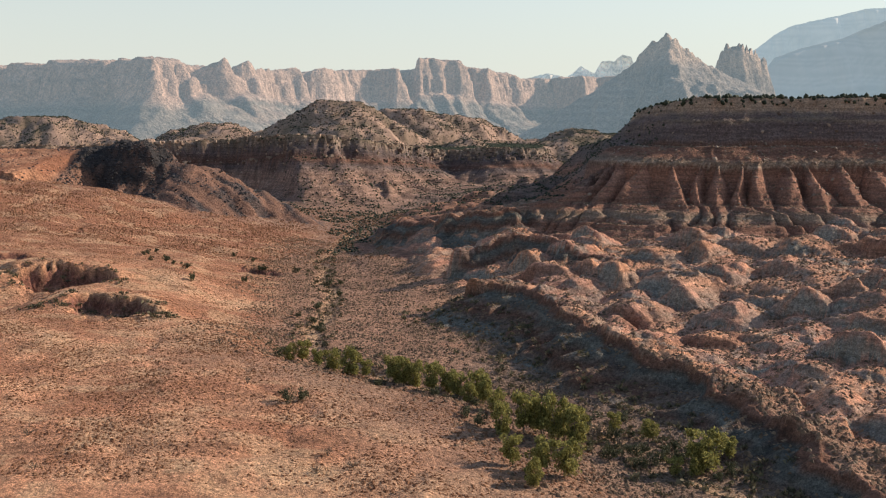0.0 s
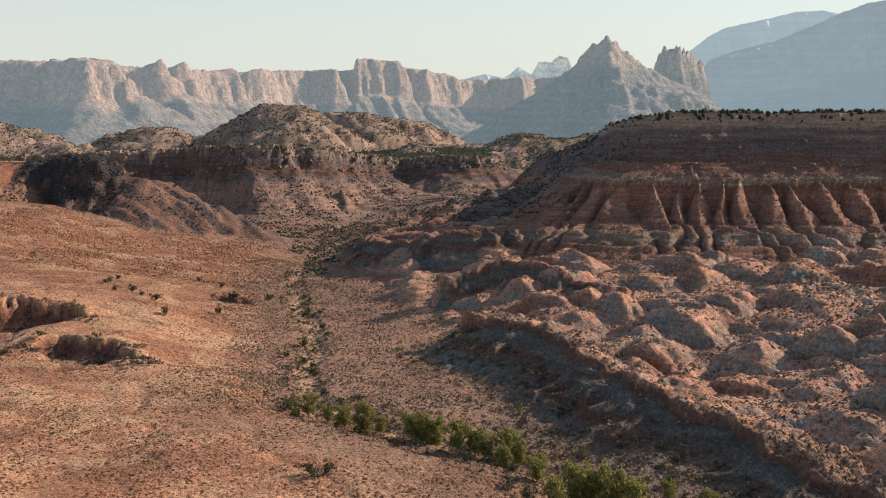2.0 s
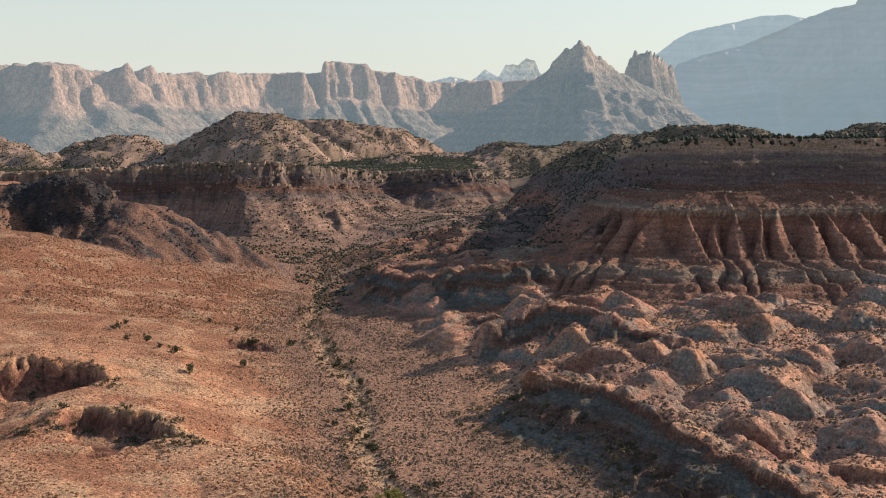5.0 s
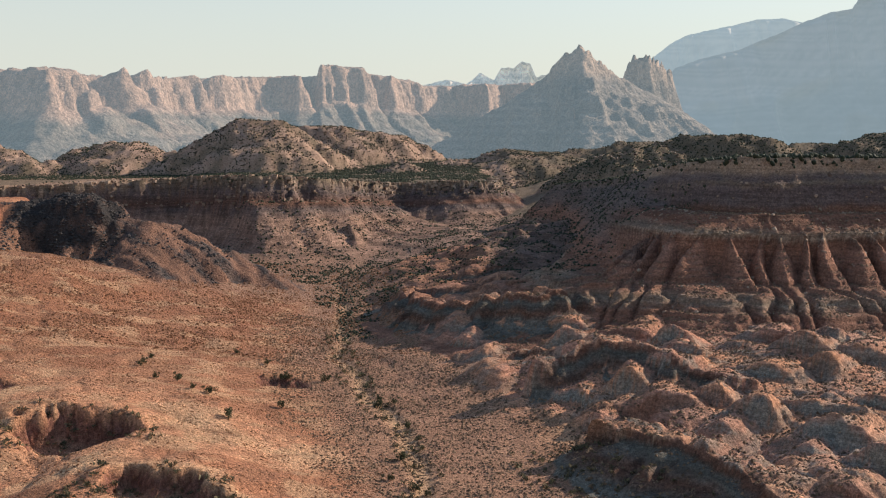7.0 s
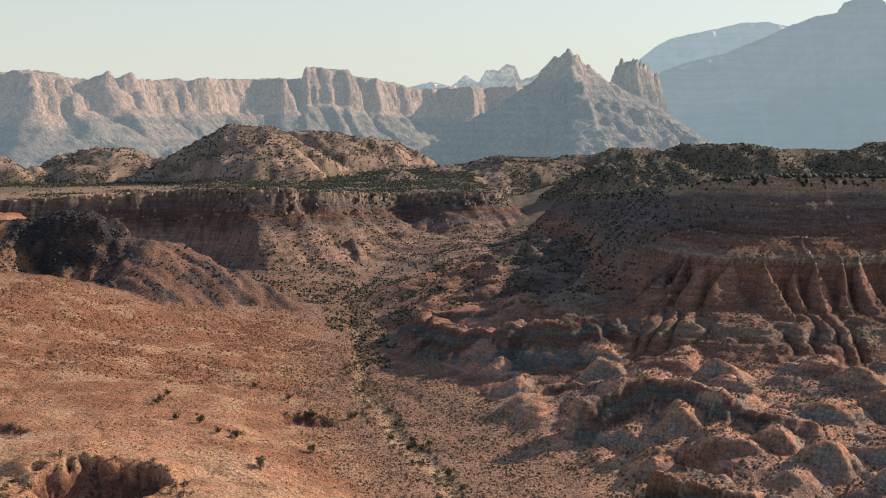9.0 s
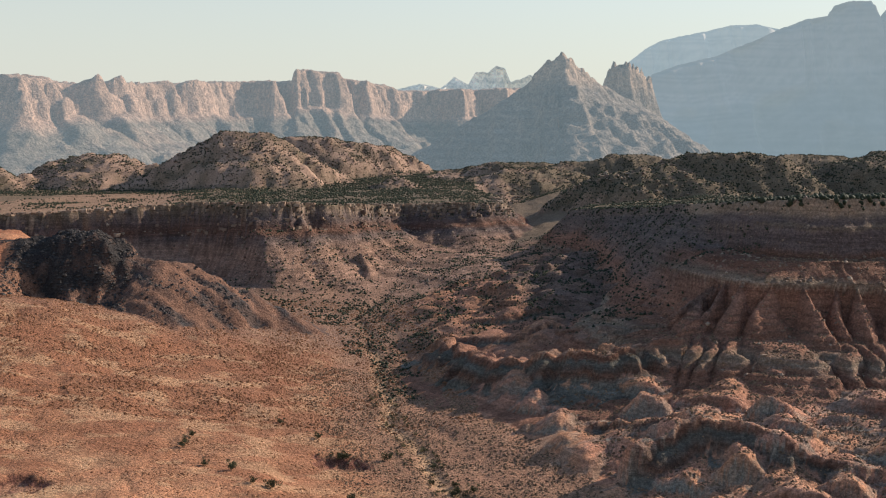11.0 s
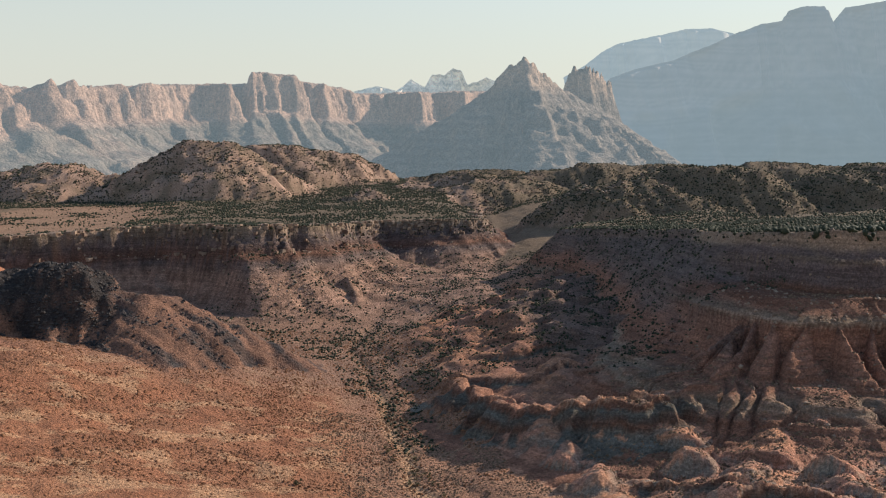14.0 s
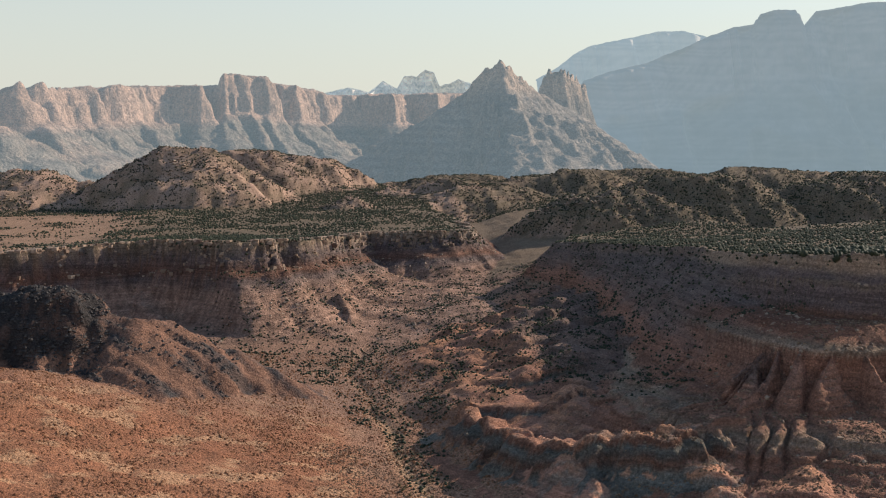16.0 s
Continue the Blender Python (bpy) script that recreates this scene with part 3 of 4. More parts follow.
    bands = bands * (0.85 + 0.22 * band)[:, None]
    bands = mix(bands, CAP * 0.8 + 0 * bands, np.exp(-((s - 1.5) / 2.2) ** 2) * (1 - step(y, 655, 690)))
    bands = mix(bands, WOODS + 0 * bands, (s < -2) * 1.0)
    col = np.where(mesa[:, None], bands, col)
    pb = np.zeros((x.size, 3))
    for c in range(3):
        pb[:, c] = np.interp(strat - lift, (4, 12, 22, 34, 42, 46, 54, 60, 63, 66), (TALUS_TAN[c], TALUS_TAN[c], TALUS_TAN[c], TALUS_TAN[c] * .9, DARK[c], RED[c] * .5, DARK[c], DARK[c] * 1.2, CAP[c], WOODS[c]))
    pb = pb * (0.6 + 0.55 * band)[:, None]
    pb = mix(pb, mix(np.array((.34, .205, .13)) + 0 * pb, WOODS, step(x + 40 * n3, -230, -150)), (ps < -2) * 1.0)
    col = np.where(plateau[:, None], pb, col)
    streak = step(perlin((0.55 * x + 0.83 * y) / 7 + 0.4 * n1, (0.83 * x - 0.55 * y) / 45, 131), 0.05, 0.3)
    brown = mix(np.repeat(np.array((.25, .13, .085))[None], x.size, 0), BLACK * 1.6, 0.75 * streak * step(la, 236, 248) + 0.35 * step(n2, .1, .5))
    lav = mix(np.repeat(BLACK[None] * 1.0, x.size, 0), brown, step(la + 9 * n1 + 5 * n2, 236, 246) + 0.35 * step(n2 + .6 * n1, .1, .5) + step(ld + 5 * n1, 24, 30))
    sandy = mix(np.repeat(SAND[None] * 0.9, x.size, 0), RUST, step(n1, -.2, .4))
    lav = mix(lav, sandy, step(-la + 5 * n1, -188, -181) * step(ld, 1.5, 4))
    col = np.where(lava[:, None], lav, col)
    hc = mix(np.repeat(np.array((.42, .265, .185))[None], x.size, 0), WOODS, np.clip(0.3 + 0.8 * n1 + step(x, 120, 260), 0, 1))
    col = mix(col, WOODS + 0 * col, step(y, 1300, 1500))
    col = np.where(hill[:, None], hc, col)
    zone = np.where(hill, 5, np.where(lava, 3, np.where(plateau, 4, np.where(mesa, 2, np.where((soft > 0.5) | ridge, 1, 0)))))
    return z.reshape(shape), col.reshape(shape + (3,)), zone.reshape(shape)


def mesh_from(name, verts, faces, colours=None, smooth=True):
    me = bpy.data.meshes.new(name)
    nv, nf, k = len(verts), len(faces), faces.shape[1]
    me.vertices.add(nv)
    me.vertices.foreach_set("co", np.ascontiguousarray(verts, np.float32).ravel())
    me.loops.add(nf * k)
    me.loops.foreach_set("vertex_index", np.ascontiguousarray(faces, np.int32).ravel())
    me.polygons.add(nf)
    me.polygons.foreach_set("loop_start", np.arange(0, nf * k, k, dtype=np.int32))
    if colours is not None:
        at = me.color_attributes.new("rock", "FLOAT_COLOR", "POINT")
        at.data.foreach_set("color", np.ascontiguousarray(np.concatenate((colours, np.ones((nv, 1))), 1), np.float32).ravel())
    me.update(calc_edges=True)
    me.polygons.foreach_set("use_smooth", np.full(nf, smooth))
    return me


# rows of the sheet grow with their distance from the flight
row_y = list(np.linspace(-1500, -160, 12)) + list(np.linspace(-120, 117, 60))
yy = 120.0
while yy < 4750:
    row_y.append(yy)
    yy += 0.55 if 478 < yy < 584 else yy * (0.0027 if yy < 1150 else 0.0045 if yy < 2000 else 0.02)
row_y = np.array(row_y)
u = np.concatenate((-np.geomspace(9, 1.06, 22), np.interp(np.linspace(0, 1, 580), (0, 0.42, 0.92, 1), (-1, 0.04, 0.84, 1)), np.geomspace(1.06, 9, 22)))
GY, GU = np.meshgrid(row_y, u, indexing="ij")
GX = GU * np.maximum(0.5 * GY + 55, 110)
GZ, GC, ZONE = terrain(GX, GY)
verts = np.stack((GX, GY, GZ), -1).reshape(-1, 3)
cols = GC.reshape(-1, 3)
R, C = GX.shape
idx = np.arange(R * C).reshape(R, C)
quads = np.stack((idx[:-1, :-1], idx[:-1, 1:], idx[1:, 1:], idx[1:, :-1]), -1).reshape(-1, 4)
qz = ZONE[:-1, :-1].ravel()
qy = GY[:-1, :-1].ravel()
tilt = np.hypot(np.gradient(GZ, axis=0) / np.gradient(GY, axis=0), np.gradient(GZ, axis=1) / np.gradient(GX, axis=1))[:-1, :-1].ravel()


def land(x, y):
    """Height of the sheet and its landform at the places x, y."""
    fi = np.clip(np.interp(y, row_y, np.arange(R)), 0, R - 1.001)
    fj = np.clip(np.interp(x / np.maximum(0.5 * y + 55, 110), u, np.arange(C)), 0, C - 1.001)
    i, j = fi.astype(int), fj.astype(int)
    a, b = fi - i, fj - j
    z = (GZ[i, j] * (1 - b) + GZ[i, j + 1] * b) * (1 - a) + (GZ[i + 1, j] * (1 - b) + GZ[i + 1, j + 1] * b) * a
    return z, ZONE[i, j]


def steepness(x, y):
    """Fall of the sheet at the places x, y."""
    i = np.clip(np.interp(y, row_y, np.arange(R)), 0, R - 2).astype(int)
    j = np.clip(np.interp(x / np.maximum(0.5 * y + 55, 110), u, np.arange(C)), 0, C - 2).astype(int)
    return tilt.reshape(R - 1, C - 1)[i, j]


def sheet(name, mask):
    f = quads[mask]
    used, inv = np.unique(f, return_inverse=True)
    me = mesh_from(name, verts[used], inv.reshape(-1, 4), cols[used])
    me.materials.append(EARTH if name in ("ground", "lava_crest", "flank", "hills", "mesa_top", "plateau_top") else ROCK)
    return me


for zone, name, label, cat, kind in (
        (0, "ground", "orange sandy desert plain and dry valley floor", "ground", "structure"),
        (1, "badlands", "eroded grey and red clay knolls below the mesa", "badlands", "structure"),
        (5, "hills", "rounded hills of red rock dotted with junipers", "hills", "structure")):
    tagged(new(name, sheet(name, qz == zone)), label, cat, kind=kind)


def landform(name, label, zone, pieces):
    """A large landform: an empty at its foot with a mesh for each of its bands."""
    top = tagged(new(name), label, name.split("_")[-1])
    left = qz == zone
    for piece, text, test in pieces:
        m = left & test
        left = left & ~test
        ob = new(piece, sheet(piece, m))
        ob.parent = top
        ob["label"] = text
    return top


EVER = np.ones(qz.shape, bool)
qx = GX[:-1, :-1].ravel()
wx, wy = qx + 4 * fbm(qx / 40, qy / 40, 3, 41), qy + 4 * fbm(qx / 40, qy / 40, 3, 42)
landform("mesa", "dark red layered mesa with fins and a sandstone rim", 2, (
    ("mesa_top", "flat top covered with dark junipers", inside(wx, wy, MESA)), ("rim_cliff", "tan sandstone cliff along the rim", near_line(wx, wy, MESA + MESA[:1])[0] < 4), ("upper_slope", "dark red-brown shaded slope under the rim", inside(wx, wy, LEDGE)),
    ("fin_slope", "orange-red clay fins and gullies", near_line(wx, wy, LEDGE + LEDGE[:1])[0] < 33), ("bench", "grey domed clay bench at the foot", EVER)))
wx, wy = qx + 6 * fbm(qx / 35, qy / 35, 3, 61), qy + 6 * fbm(qx / 35, qy / 35, 3, 62)
landform("plateau", "red plateau with a cliff rim and talus slopes", 4, (
    ("plateau_top", "flat top wooded with dark junipers", inside(wx, wy, PLATEAU)), ("rim_cliff", "broken brown sandstone cliff", near_line(wx, wy, PLATEAU)[0] < 15), ("talus", "steep red talus with fallen blocks", EVER)))
landform("lava_ridge", "black lava rock ridge falling to brown slopes", 3, (
    ("lava_crest", "broken black lava rock", cols.reshape(R, C, 3)[:-1, :-1, 0].ravel() < 0.11), ("flank", "brown rocky flank", EVER)))


# ---- far ranges ----
def escarpment(name, label, pts, profile, mat, tint, along=5.0, relief=(26, 85, 110), seed=200, rough=1.0):
    """A long cliffed mountain front: pts are rim places with their heights, profile is (way out, share of the height) from the rim down to the foot."""
    p = np.array(pts, float)
    seg = np.hypot(np.diff(p[:, 0]), np.diff(p[:, 1]))
    run = np.concatenate(([0], np.cumsum(seg)))
    w = np.arange(0, run[-1], along)
    px, py, pz = (np.interp(w, run, p[:, k]) for k in range(3))
    sx, sy = np.interp(w, run, p[:, 0]), np.interp(w, run, p[:, 1])
    tx, ty = np.gradient(sx), np.gradient(sy)
    tx, ty = np.convolve(np.pad(tx, 20, "edge"), np.ones(41) / 41, "valid"), np.convolve(np.pad(ty, 20, "edge"), np.ones(41) / 41, "valid")
    ln = np.hypot(tx, ty)
    ox, oy = ty / ln, -tx / ln
    pr = np.array(profile, float)
    v = np.linspace(0, 1, 64)
    out = np.interp(v, np.linspace(0, 1, len(pr)), pr[:, 0])
    share = np.interp(v, np.linspace(0, 1, len(pr)), pr[:, 1])
    W, V = np.meshgrid(w, v, indexing="ij")
    OUT, SH = out[None, :] + 0 * W, share[None, :] + 0 * W
    zt = pz + rough * (7 * fbm(w / 60, w * 0, 4, seed) + 5 * fbm(w / 14, w * 0, 3, seed + 5))
    base = 12.0
    Z = base + (zt[:, None] - base) * SH
    fine = 4 if rough > 0.5 else 1
    butt = 0.6 * ridged(W / relief[1], V * 0.7, fine, seed + 10) + 0.4 * triangle(W / (relief[1] * 0.6) + 1.5 * fbm(W / 150, V * 0.5, 2, seed + 12))
    gul = ridged(W / (relief[1] * 0.7), V * 1.5, fine, seed + 20)
    cliff = step(SH, 0.45, 0.6)
    talus = (1 - cliff) * step(SH, 0.0, 0.12)
    big = fbm(W / 300, V * 0.25, 3, seed + 60)
    D = OUT * (1 + 0.35 * big) + relief[2] * big + relief[0] * cliff * (butt - 0.6) * 1.6 + relief[0] * 2.2 * talus * (gul - 0.6) + rough * 2.0 * fbm(W / 8, Z / 10, 3, seed + 30)
    D = np.where(V < 0.02, -8, D)
    X, Y = px[:, None] + ox[:, None] * D, py[:, None] + oy[:, None] * D
    st = Z * 0.12 + 1.2 * fbm(W / 200, V, 2, seed + 40)
    band = 0.5 + 0.5 * np.sin(st * 3.1 + 2 * np.sin(st))
    n = rough * fbm(W / 40, Z / 40, 4, seed + 50)
    t1, t2 = np.array(tint[0]), np.array(tint[1])
    k = np.clip(cliff * (0.75 + 0.25 * band) + 0.25 * n, 0, 1)[..., None]
    col = (t2 * (1 - k) + t1 * k) * (0.93 + 0.12 * band[..., None])
    Rr, Cc = X.shape
    ii = np.arange(Rr * Cc).reshape(Rr, Cc)
    q = np.stack((ii[:-1, :-1], ii[:-1, 1:], ii[1:, 1:], ii[1:, :-1]), -1).reshape(-1, 4)
    ob = new(name, mesh_from(name, np.stack((X, Y, Z), -1).reshape(-1, 3), q, col.reshape(-1, 3)))
    ob.data.materials.append(mat)
    return tagged(ob, label, "mountain range", kind="structure")


# haze colour, emitted by each far rock material at its own strength
HAZE_GLOW = (0.53, 0.71, 0.81)
FAR_A = earth_material("far_rock_pink", 0.14, HAZE_GLOW, 0.2, 1.0)
FAR_B = earth_material("far_rock_pale", 0.12, HAZE_GLOW, 0.19, 1.0)
FAR_C = earth_material("far_rock_blue_haze", 0.006, HAZE_GLOW, 0.335, 0.03)
FAR_D = earth_material("far_rock_hazy", 0.006, HAZE_GLOW, 0.42, 0.03)
PINK, TALUS = np.array((.43, .27, .19)), np.array((.21, .165, .125))


def far_relief(name, label, mat, x0, x1, y0, y1, cell, heights):
    """A backdrop mountain as a sheet of land of its own; heights(x, y) gives height, rock colour and where there is any."""
    xs, ys = np.arange(x0, x1, cell), np.arange(y0, y1, cell)
    Y, X = np.meshgrid(ys, xs, indexing="ij")
    z, c, on = heights(X.ravel(), Y.ravel())
    ii = np.arange(X.size).reshape(X.shape)
    q = np.stack((ii[:-1, :-1], ii[:-1, 1:], ii[1:, 1:], ii[1:, :-1]), -1).reshape(-1, 4)
    q = q[on[q].all(1)]
    used, inv = np.unique(q, return_inverse=True)
    ob = new(name, mesh_from(name, np.stack((X.ravel(), Y.ravel(), z), -1)[used], inv.reshape(-1, 4), c[used]))
    ob.data.materials.append(mat)
    return tagged(ob, label, "mountain range", kind="structure")


RANGE = [(-1500, 1700), (-1150, 1760), (-1000, 1690), (-900, 1830), (-815, 1880), (-700, 1850), (-640, 1770), (-560, 1800), (-480, 1712), (-440, 1765), (-462, 1880), (-405, 1930), (-440, 2060), (-378, 2110), (-425, 2250),
         (-395, 2350), (-340, 2400), (-352, 2560), (-270, 2630), (-205, 2760), (-120, 2735), (-135, 2850), (-72, 2790), (55, 2860), (66, 2950), (130, 2925), (160, 3060), (235, 3100), (330, 3190), (420, 3110), (480, 3250), (560, 3190), (720, 3350), (700, 3700)]
RANGE_X = (-1500, -815, -640, -480, -430, -400, -280, -130, -75, -68, 50, 58, 130, 235, 420, 700)
RANGE_Z = (192, 188, 190, 190, 184, 206, 224, 232, 236, 264, 260, 248, 244, 226, 232, 246)


def range_heights(x, y):
    wx, wy = x + 14 * fbm(x / 70, y / 70, 3, 701), y + 14 * fbm(x / 70, y / 70, 3, 702)
    s, a, _ = near_line(wx, wy, RANGE)
    s = np.where(inside(wx, wy, RANGE + [(-1600, 3800), (-1600, 1700)]), -s, s)
    rim = np.interp(x, RANGE_X, RANGE_Z) + 6 * fbm(a / 60, a * 0, 4, 703) + 5 * (ridged(x / 22, y / 22, 3, 704) - 0.6)
    rib = 0.45 * triangle(a / 46 + fbm(a / 120, a * 0, 2, 705)) + 0.35 * ridged(x / 30, y / 30, 4, 706, 0.6) + 0.2 * triangle(a / 13 + fbm(a / 40, a * 0, 2, 711))
    fan = 0.6 * triangle(a / 95 + fbm(a / 200, a * 0, 2, 707)) + 0.4 * ridged(a / 40, s / 300, 3, 708)
    ss = s + 26 * np.clip(perlin(a / 130, a * 0, 712), -0.2, 1) * step(s, -70, -10) + np.interp(s, (-10, 0, 25, 60), (0, 13, 16, 0)) * (0.5 - rib) + np.interp(s, (20, 70, 250), (0, 80, 120)) * (0.5 - fan) * 0.9
    share = np.interp(ss, (-200, -4, 0, 7, 16, 21, 30, 90, 130, 136, 230, 330), (1.03, 1.0, 0.97, 0.84, 0.8, 0.64, 0.6, 0.36, 0.27, 0.22, 0.08, 0.0))
    z = 20 + (rim - 20) * share + 2.2 * fbm(x / 14, y / 14, 3, 709)
    n = fbm(x / 30, y / 30, 3, 710)
    k = np.clip(step(share, 0.5, 0.62) + 0.25 * n + 0.3 * step(fan, 0.55, 0.9) * (share < 0.5), 0, 1)[:, None]
    band = (0.9 + 0.14 * np.sin(z * 0.35 + 2 * n))[:, None]
    return z, (TALUS * (1 - k) + PINK * k) * band, (s < 330) & (s > -90)


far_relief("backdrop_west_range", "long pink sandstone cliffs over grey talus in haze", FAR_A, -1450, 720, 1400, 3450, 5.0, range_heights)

PEAK = [(215, 2340), (330, 2300), (415, 2278), (444, 2272), (464, 2266), (481, 2262), (500, 2262), (530, 2268), (562, 2280), (610, 2310), (690, 2350)]
PEAK_Z = (85, 158, 218, 252, 272, 288, 274, 250, 226, 206, 172)
TOWER = [(672, 2560), (700, 2555), (730, 2560), (765, 2570), (800, 2600)]
TOWER_Z = (272, 290, 286, 270, 250)


def peak_heights(x, y):
    wx, wy = x + 8 * fbm(x / 45, y / 45, 3, 721), y + 8 * fbm(x / 45, y / 45, 3, 722)
    best = np.full(x.shape, -100.0)
    for pts, hs, cliff in ((PEAK, PEAK_Z, 46), (TOWER, TOWER_Z, 100)):
        d, w, _ = near_line(wx, wy, pts)
        runs = np.concatenate(([0], np.cumsum([math.hypot(q[0] - p[0], q[1] - p[1]) for p, q in zip(pts[:-1], pts[1:])])))
        crest = np.interp(w, runs, hs)
        rib = 0.5 * triangle(w / 38 + fbm(w / 90, w * 0, 2, 723)) + 0.5 * ridged(x / 70, y / 70, 4, 724)
        high = step(crest, 180, 235)
        d2 = np.maximum(0, d + np.interp(d, (0, 30, 120), (0, 14, 55)) * (0.5 - rib) * (1 if cliff < 60 else 0.4))
        drop = np.interp(d2, (0, 4, 24, 90, 96, 160, 166, 400), (0, cliff * 0.3, cliff, cliff + 42, cliff + 54, cliff + 92, cliff + 106, cliff + 225)) * high + (1 - high) * d2 * 0.62
        best = np.maximum(best, crest + (7 if cliff < 60 else 3) * (ridged(x / 28, y / 28, 3, 725) - 0.6) * high - drop)
    z = best + 1.2 * fbm(x / 16, y / 16, 3, 726)
    n = fbm(x / 40, y / 40, 3, 727)
    k = np.clip(step(z, 195, 232) + 0.3 * n, 0, 1)[:, None]
    return z, (np.array((.235, .18, .14)) * (1 - k) + np.array((.44, .3, .21)) * k) * (0.9 + 0.14 * np.sin(z * 0.4))[:, None], z > 5


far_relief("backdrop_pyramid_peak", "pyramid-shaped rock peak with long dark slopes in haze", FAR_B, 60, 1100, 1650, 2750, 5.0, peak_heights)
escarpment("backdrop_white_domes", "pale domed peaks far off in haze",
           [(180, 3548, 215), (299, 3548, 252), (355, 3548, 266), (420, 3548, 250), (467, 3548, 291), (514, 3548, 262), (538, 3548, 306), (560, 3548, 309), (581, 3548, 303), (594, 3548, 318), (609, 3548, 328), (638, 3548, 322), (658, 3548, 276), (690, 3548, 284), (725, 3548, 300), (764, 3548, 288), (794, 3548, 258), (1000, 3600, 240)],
           ((0, 1), (15, .85), (40, .6), (80, .45), (140, .25), (220, .1), (300, 0)), earth_material("far_rock_white", 0.03, HAZE_GLOW, 0.27, 0.3), ((.8, .66, .52), (.5, .4, .31)), seed=260, rough=0.4)
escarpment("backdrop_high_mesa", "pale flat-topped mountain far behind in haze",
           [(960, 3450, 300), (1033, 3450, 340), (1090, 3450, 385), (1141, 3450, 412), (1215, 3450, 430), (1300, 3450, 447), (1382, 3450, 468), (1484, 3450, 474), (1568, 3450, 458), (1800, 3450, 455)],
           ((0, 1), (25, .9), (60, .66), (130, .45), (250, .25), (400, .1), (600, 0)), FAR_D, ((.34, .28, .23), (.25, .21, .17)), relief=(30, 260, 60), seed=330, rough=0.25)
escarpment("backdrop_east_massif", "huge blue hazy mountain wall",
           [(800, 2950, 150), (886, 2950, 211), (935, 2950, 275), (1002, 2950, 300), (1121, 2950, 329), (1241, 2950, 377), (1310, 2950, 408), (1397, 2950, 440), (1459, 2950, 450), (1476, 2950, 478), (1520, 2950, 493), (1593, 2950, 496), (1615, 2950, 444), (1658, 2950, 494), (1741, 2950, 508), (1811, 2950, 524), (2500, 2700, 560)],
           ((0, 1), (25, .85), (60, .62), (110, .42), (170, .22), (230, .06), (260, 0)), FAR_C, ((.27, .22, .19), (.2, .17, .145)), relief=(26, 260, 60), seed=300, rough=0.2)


# ---- plants and stones ----
def part(name, me, material, parent, label=""):
    ob = new(name, me)
    if material:
        me.materials.append(material)
    ob.parent = parent
    if label:
        ob["label"] = label
    return ob


ICO_V, ICO_F = [], []
_b = bmesh.new()
bmesh.ops.create_icosphere(_b, subdivisions=1, radius=1.0)
ICO_V = np.array([v.co[:] for v in _b.verts])
_b.faces.ensure_lookup_table()
ICO_F = np.array([[v.index for v in f.verts] for f in _b.faces])
_b.free()
OCT_V = np.array([(1, 0, 0), (.3, .95, 0), (-.8, .6, 0), (-.8, -.6, 0), (.3, -.95, 0), (0, 0, .9)], float)
BIP_V = np.array([(1, 0, .1), (.3, .95, -.1), (-.8, .6, .15), (-.8, -.6, -.1), (.3, -.95, .1), (.1, 0, .95), (0, .1, -.8)], float)
BIP_F = np.array([(0, 1, 5), (1, 2, 5), (2, 3, 5), (3, 4, 5), (4, 0, 5), (1, 0, 6), (2, 1, 6), (3, 2, 6), (4, 3, 6), (0, 4, 6)])
OCT_F = np.array([(0, 1, 5), (1, 2, 5), (2, 3, 5), (3, 4, 5), (4, 0, 5)])


_r = np.random.RandomState(77)
_c = _r.normal(size=(20, 3)) * (0.45, 0.45, 0.35)
_c[:, 2] = np.abs(_c[:, 2]) + 0.1
CLUMP_V = (_c[:, None] + 0.36 * _r.normal(size=(20, 3, 3))).reshape(-1, 3)
CLUMP_F = np.arange(60).reshape(-1, 3)


def strewn(name, base_v, base_f, x, y, z, size, tall, material, label, category, seed, sink=0.15, jitter=0.25, smooth=False):
    """Very many small plants or stones over the land, as one object."""
    r = np.random.RandomState(seed)
    n, k = len(x), len(base_v)
    ang = r.rand(n) * 2 * np.pi
    v = base_v[None] * (1 + jitter * (2 * r.rand(n, k, 1) - 1)) + 0.0
    c, sn = np.cos(ang)[:, None], np.sin(ang)[:, None]
    vx, vy = v[..., 0] * c - v[..., 1] * sn, v[..., 0] * sn + v[..., 1] * c
    wide = (0.75 + 0.5 * r.rand(n))[:, None]
    out = np.stack((x[:, None] + vx * size[:, None] * wide, y[:, None] + vy * size[:, None] / wide, z[:, None] + (v[..., 2] * tall - sink) * size[:, None]), -1).reshape(-1, 3)
    f = (base_f[None] + (np.arange(n) * k)[:, None, None]).reshape(-1, 3)
    ob = new(name, mesh_from(name, out, f, None, smooth))
    ob.data.materials.append(material)
    return tagged(ob, label, category, kind="stuff")


def spread(seed, n, x0, x1, y0, y1, keep):
    """Random places in a stretch of land where keep(x, y, zone, height) says how likely a plant is."""
    r = np.random.RandomState(seed)
    x, y = x0 + (x1 - x0) * r.rand(n), y0 + (y1 - y0) * r.rand(n)
    ok = np.abs(x) < 0.52 * y + 60
    x, y = x[ok], y[ok]
    z, zone = land(x, y)
    k = r.rand(len(x)) < keep(x, y, zone, z)
    return x[k], y[k], z[k], r.rand(k.sum())


def creek_side(x, y):
    return x - np.interp(y, CREEK_Y, CREEK_X)


BRUSH = leaf_material("dry_brush", (0.2, 0.085, 0.042), (0.43, 0.21, 0.105), 0.45)
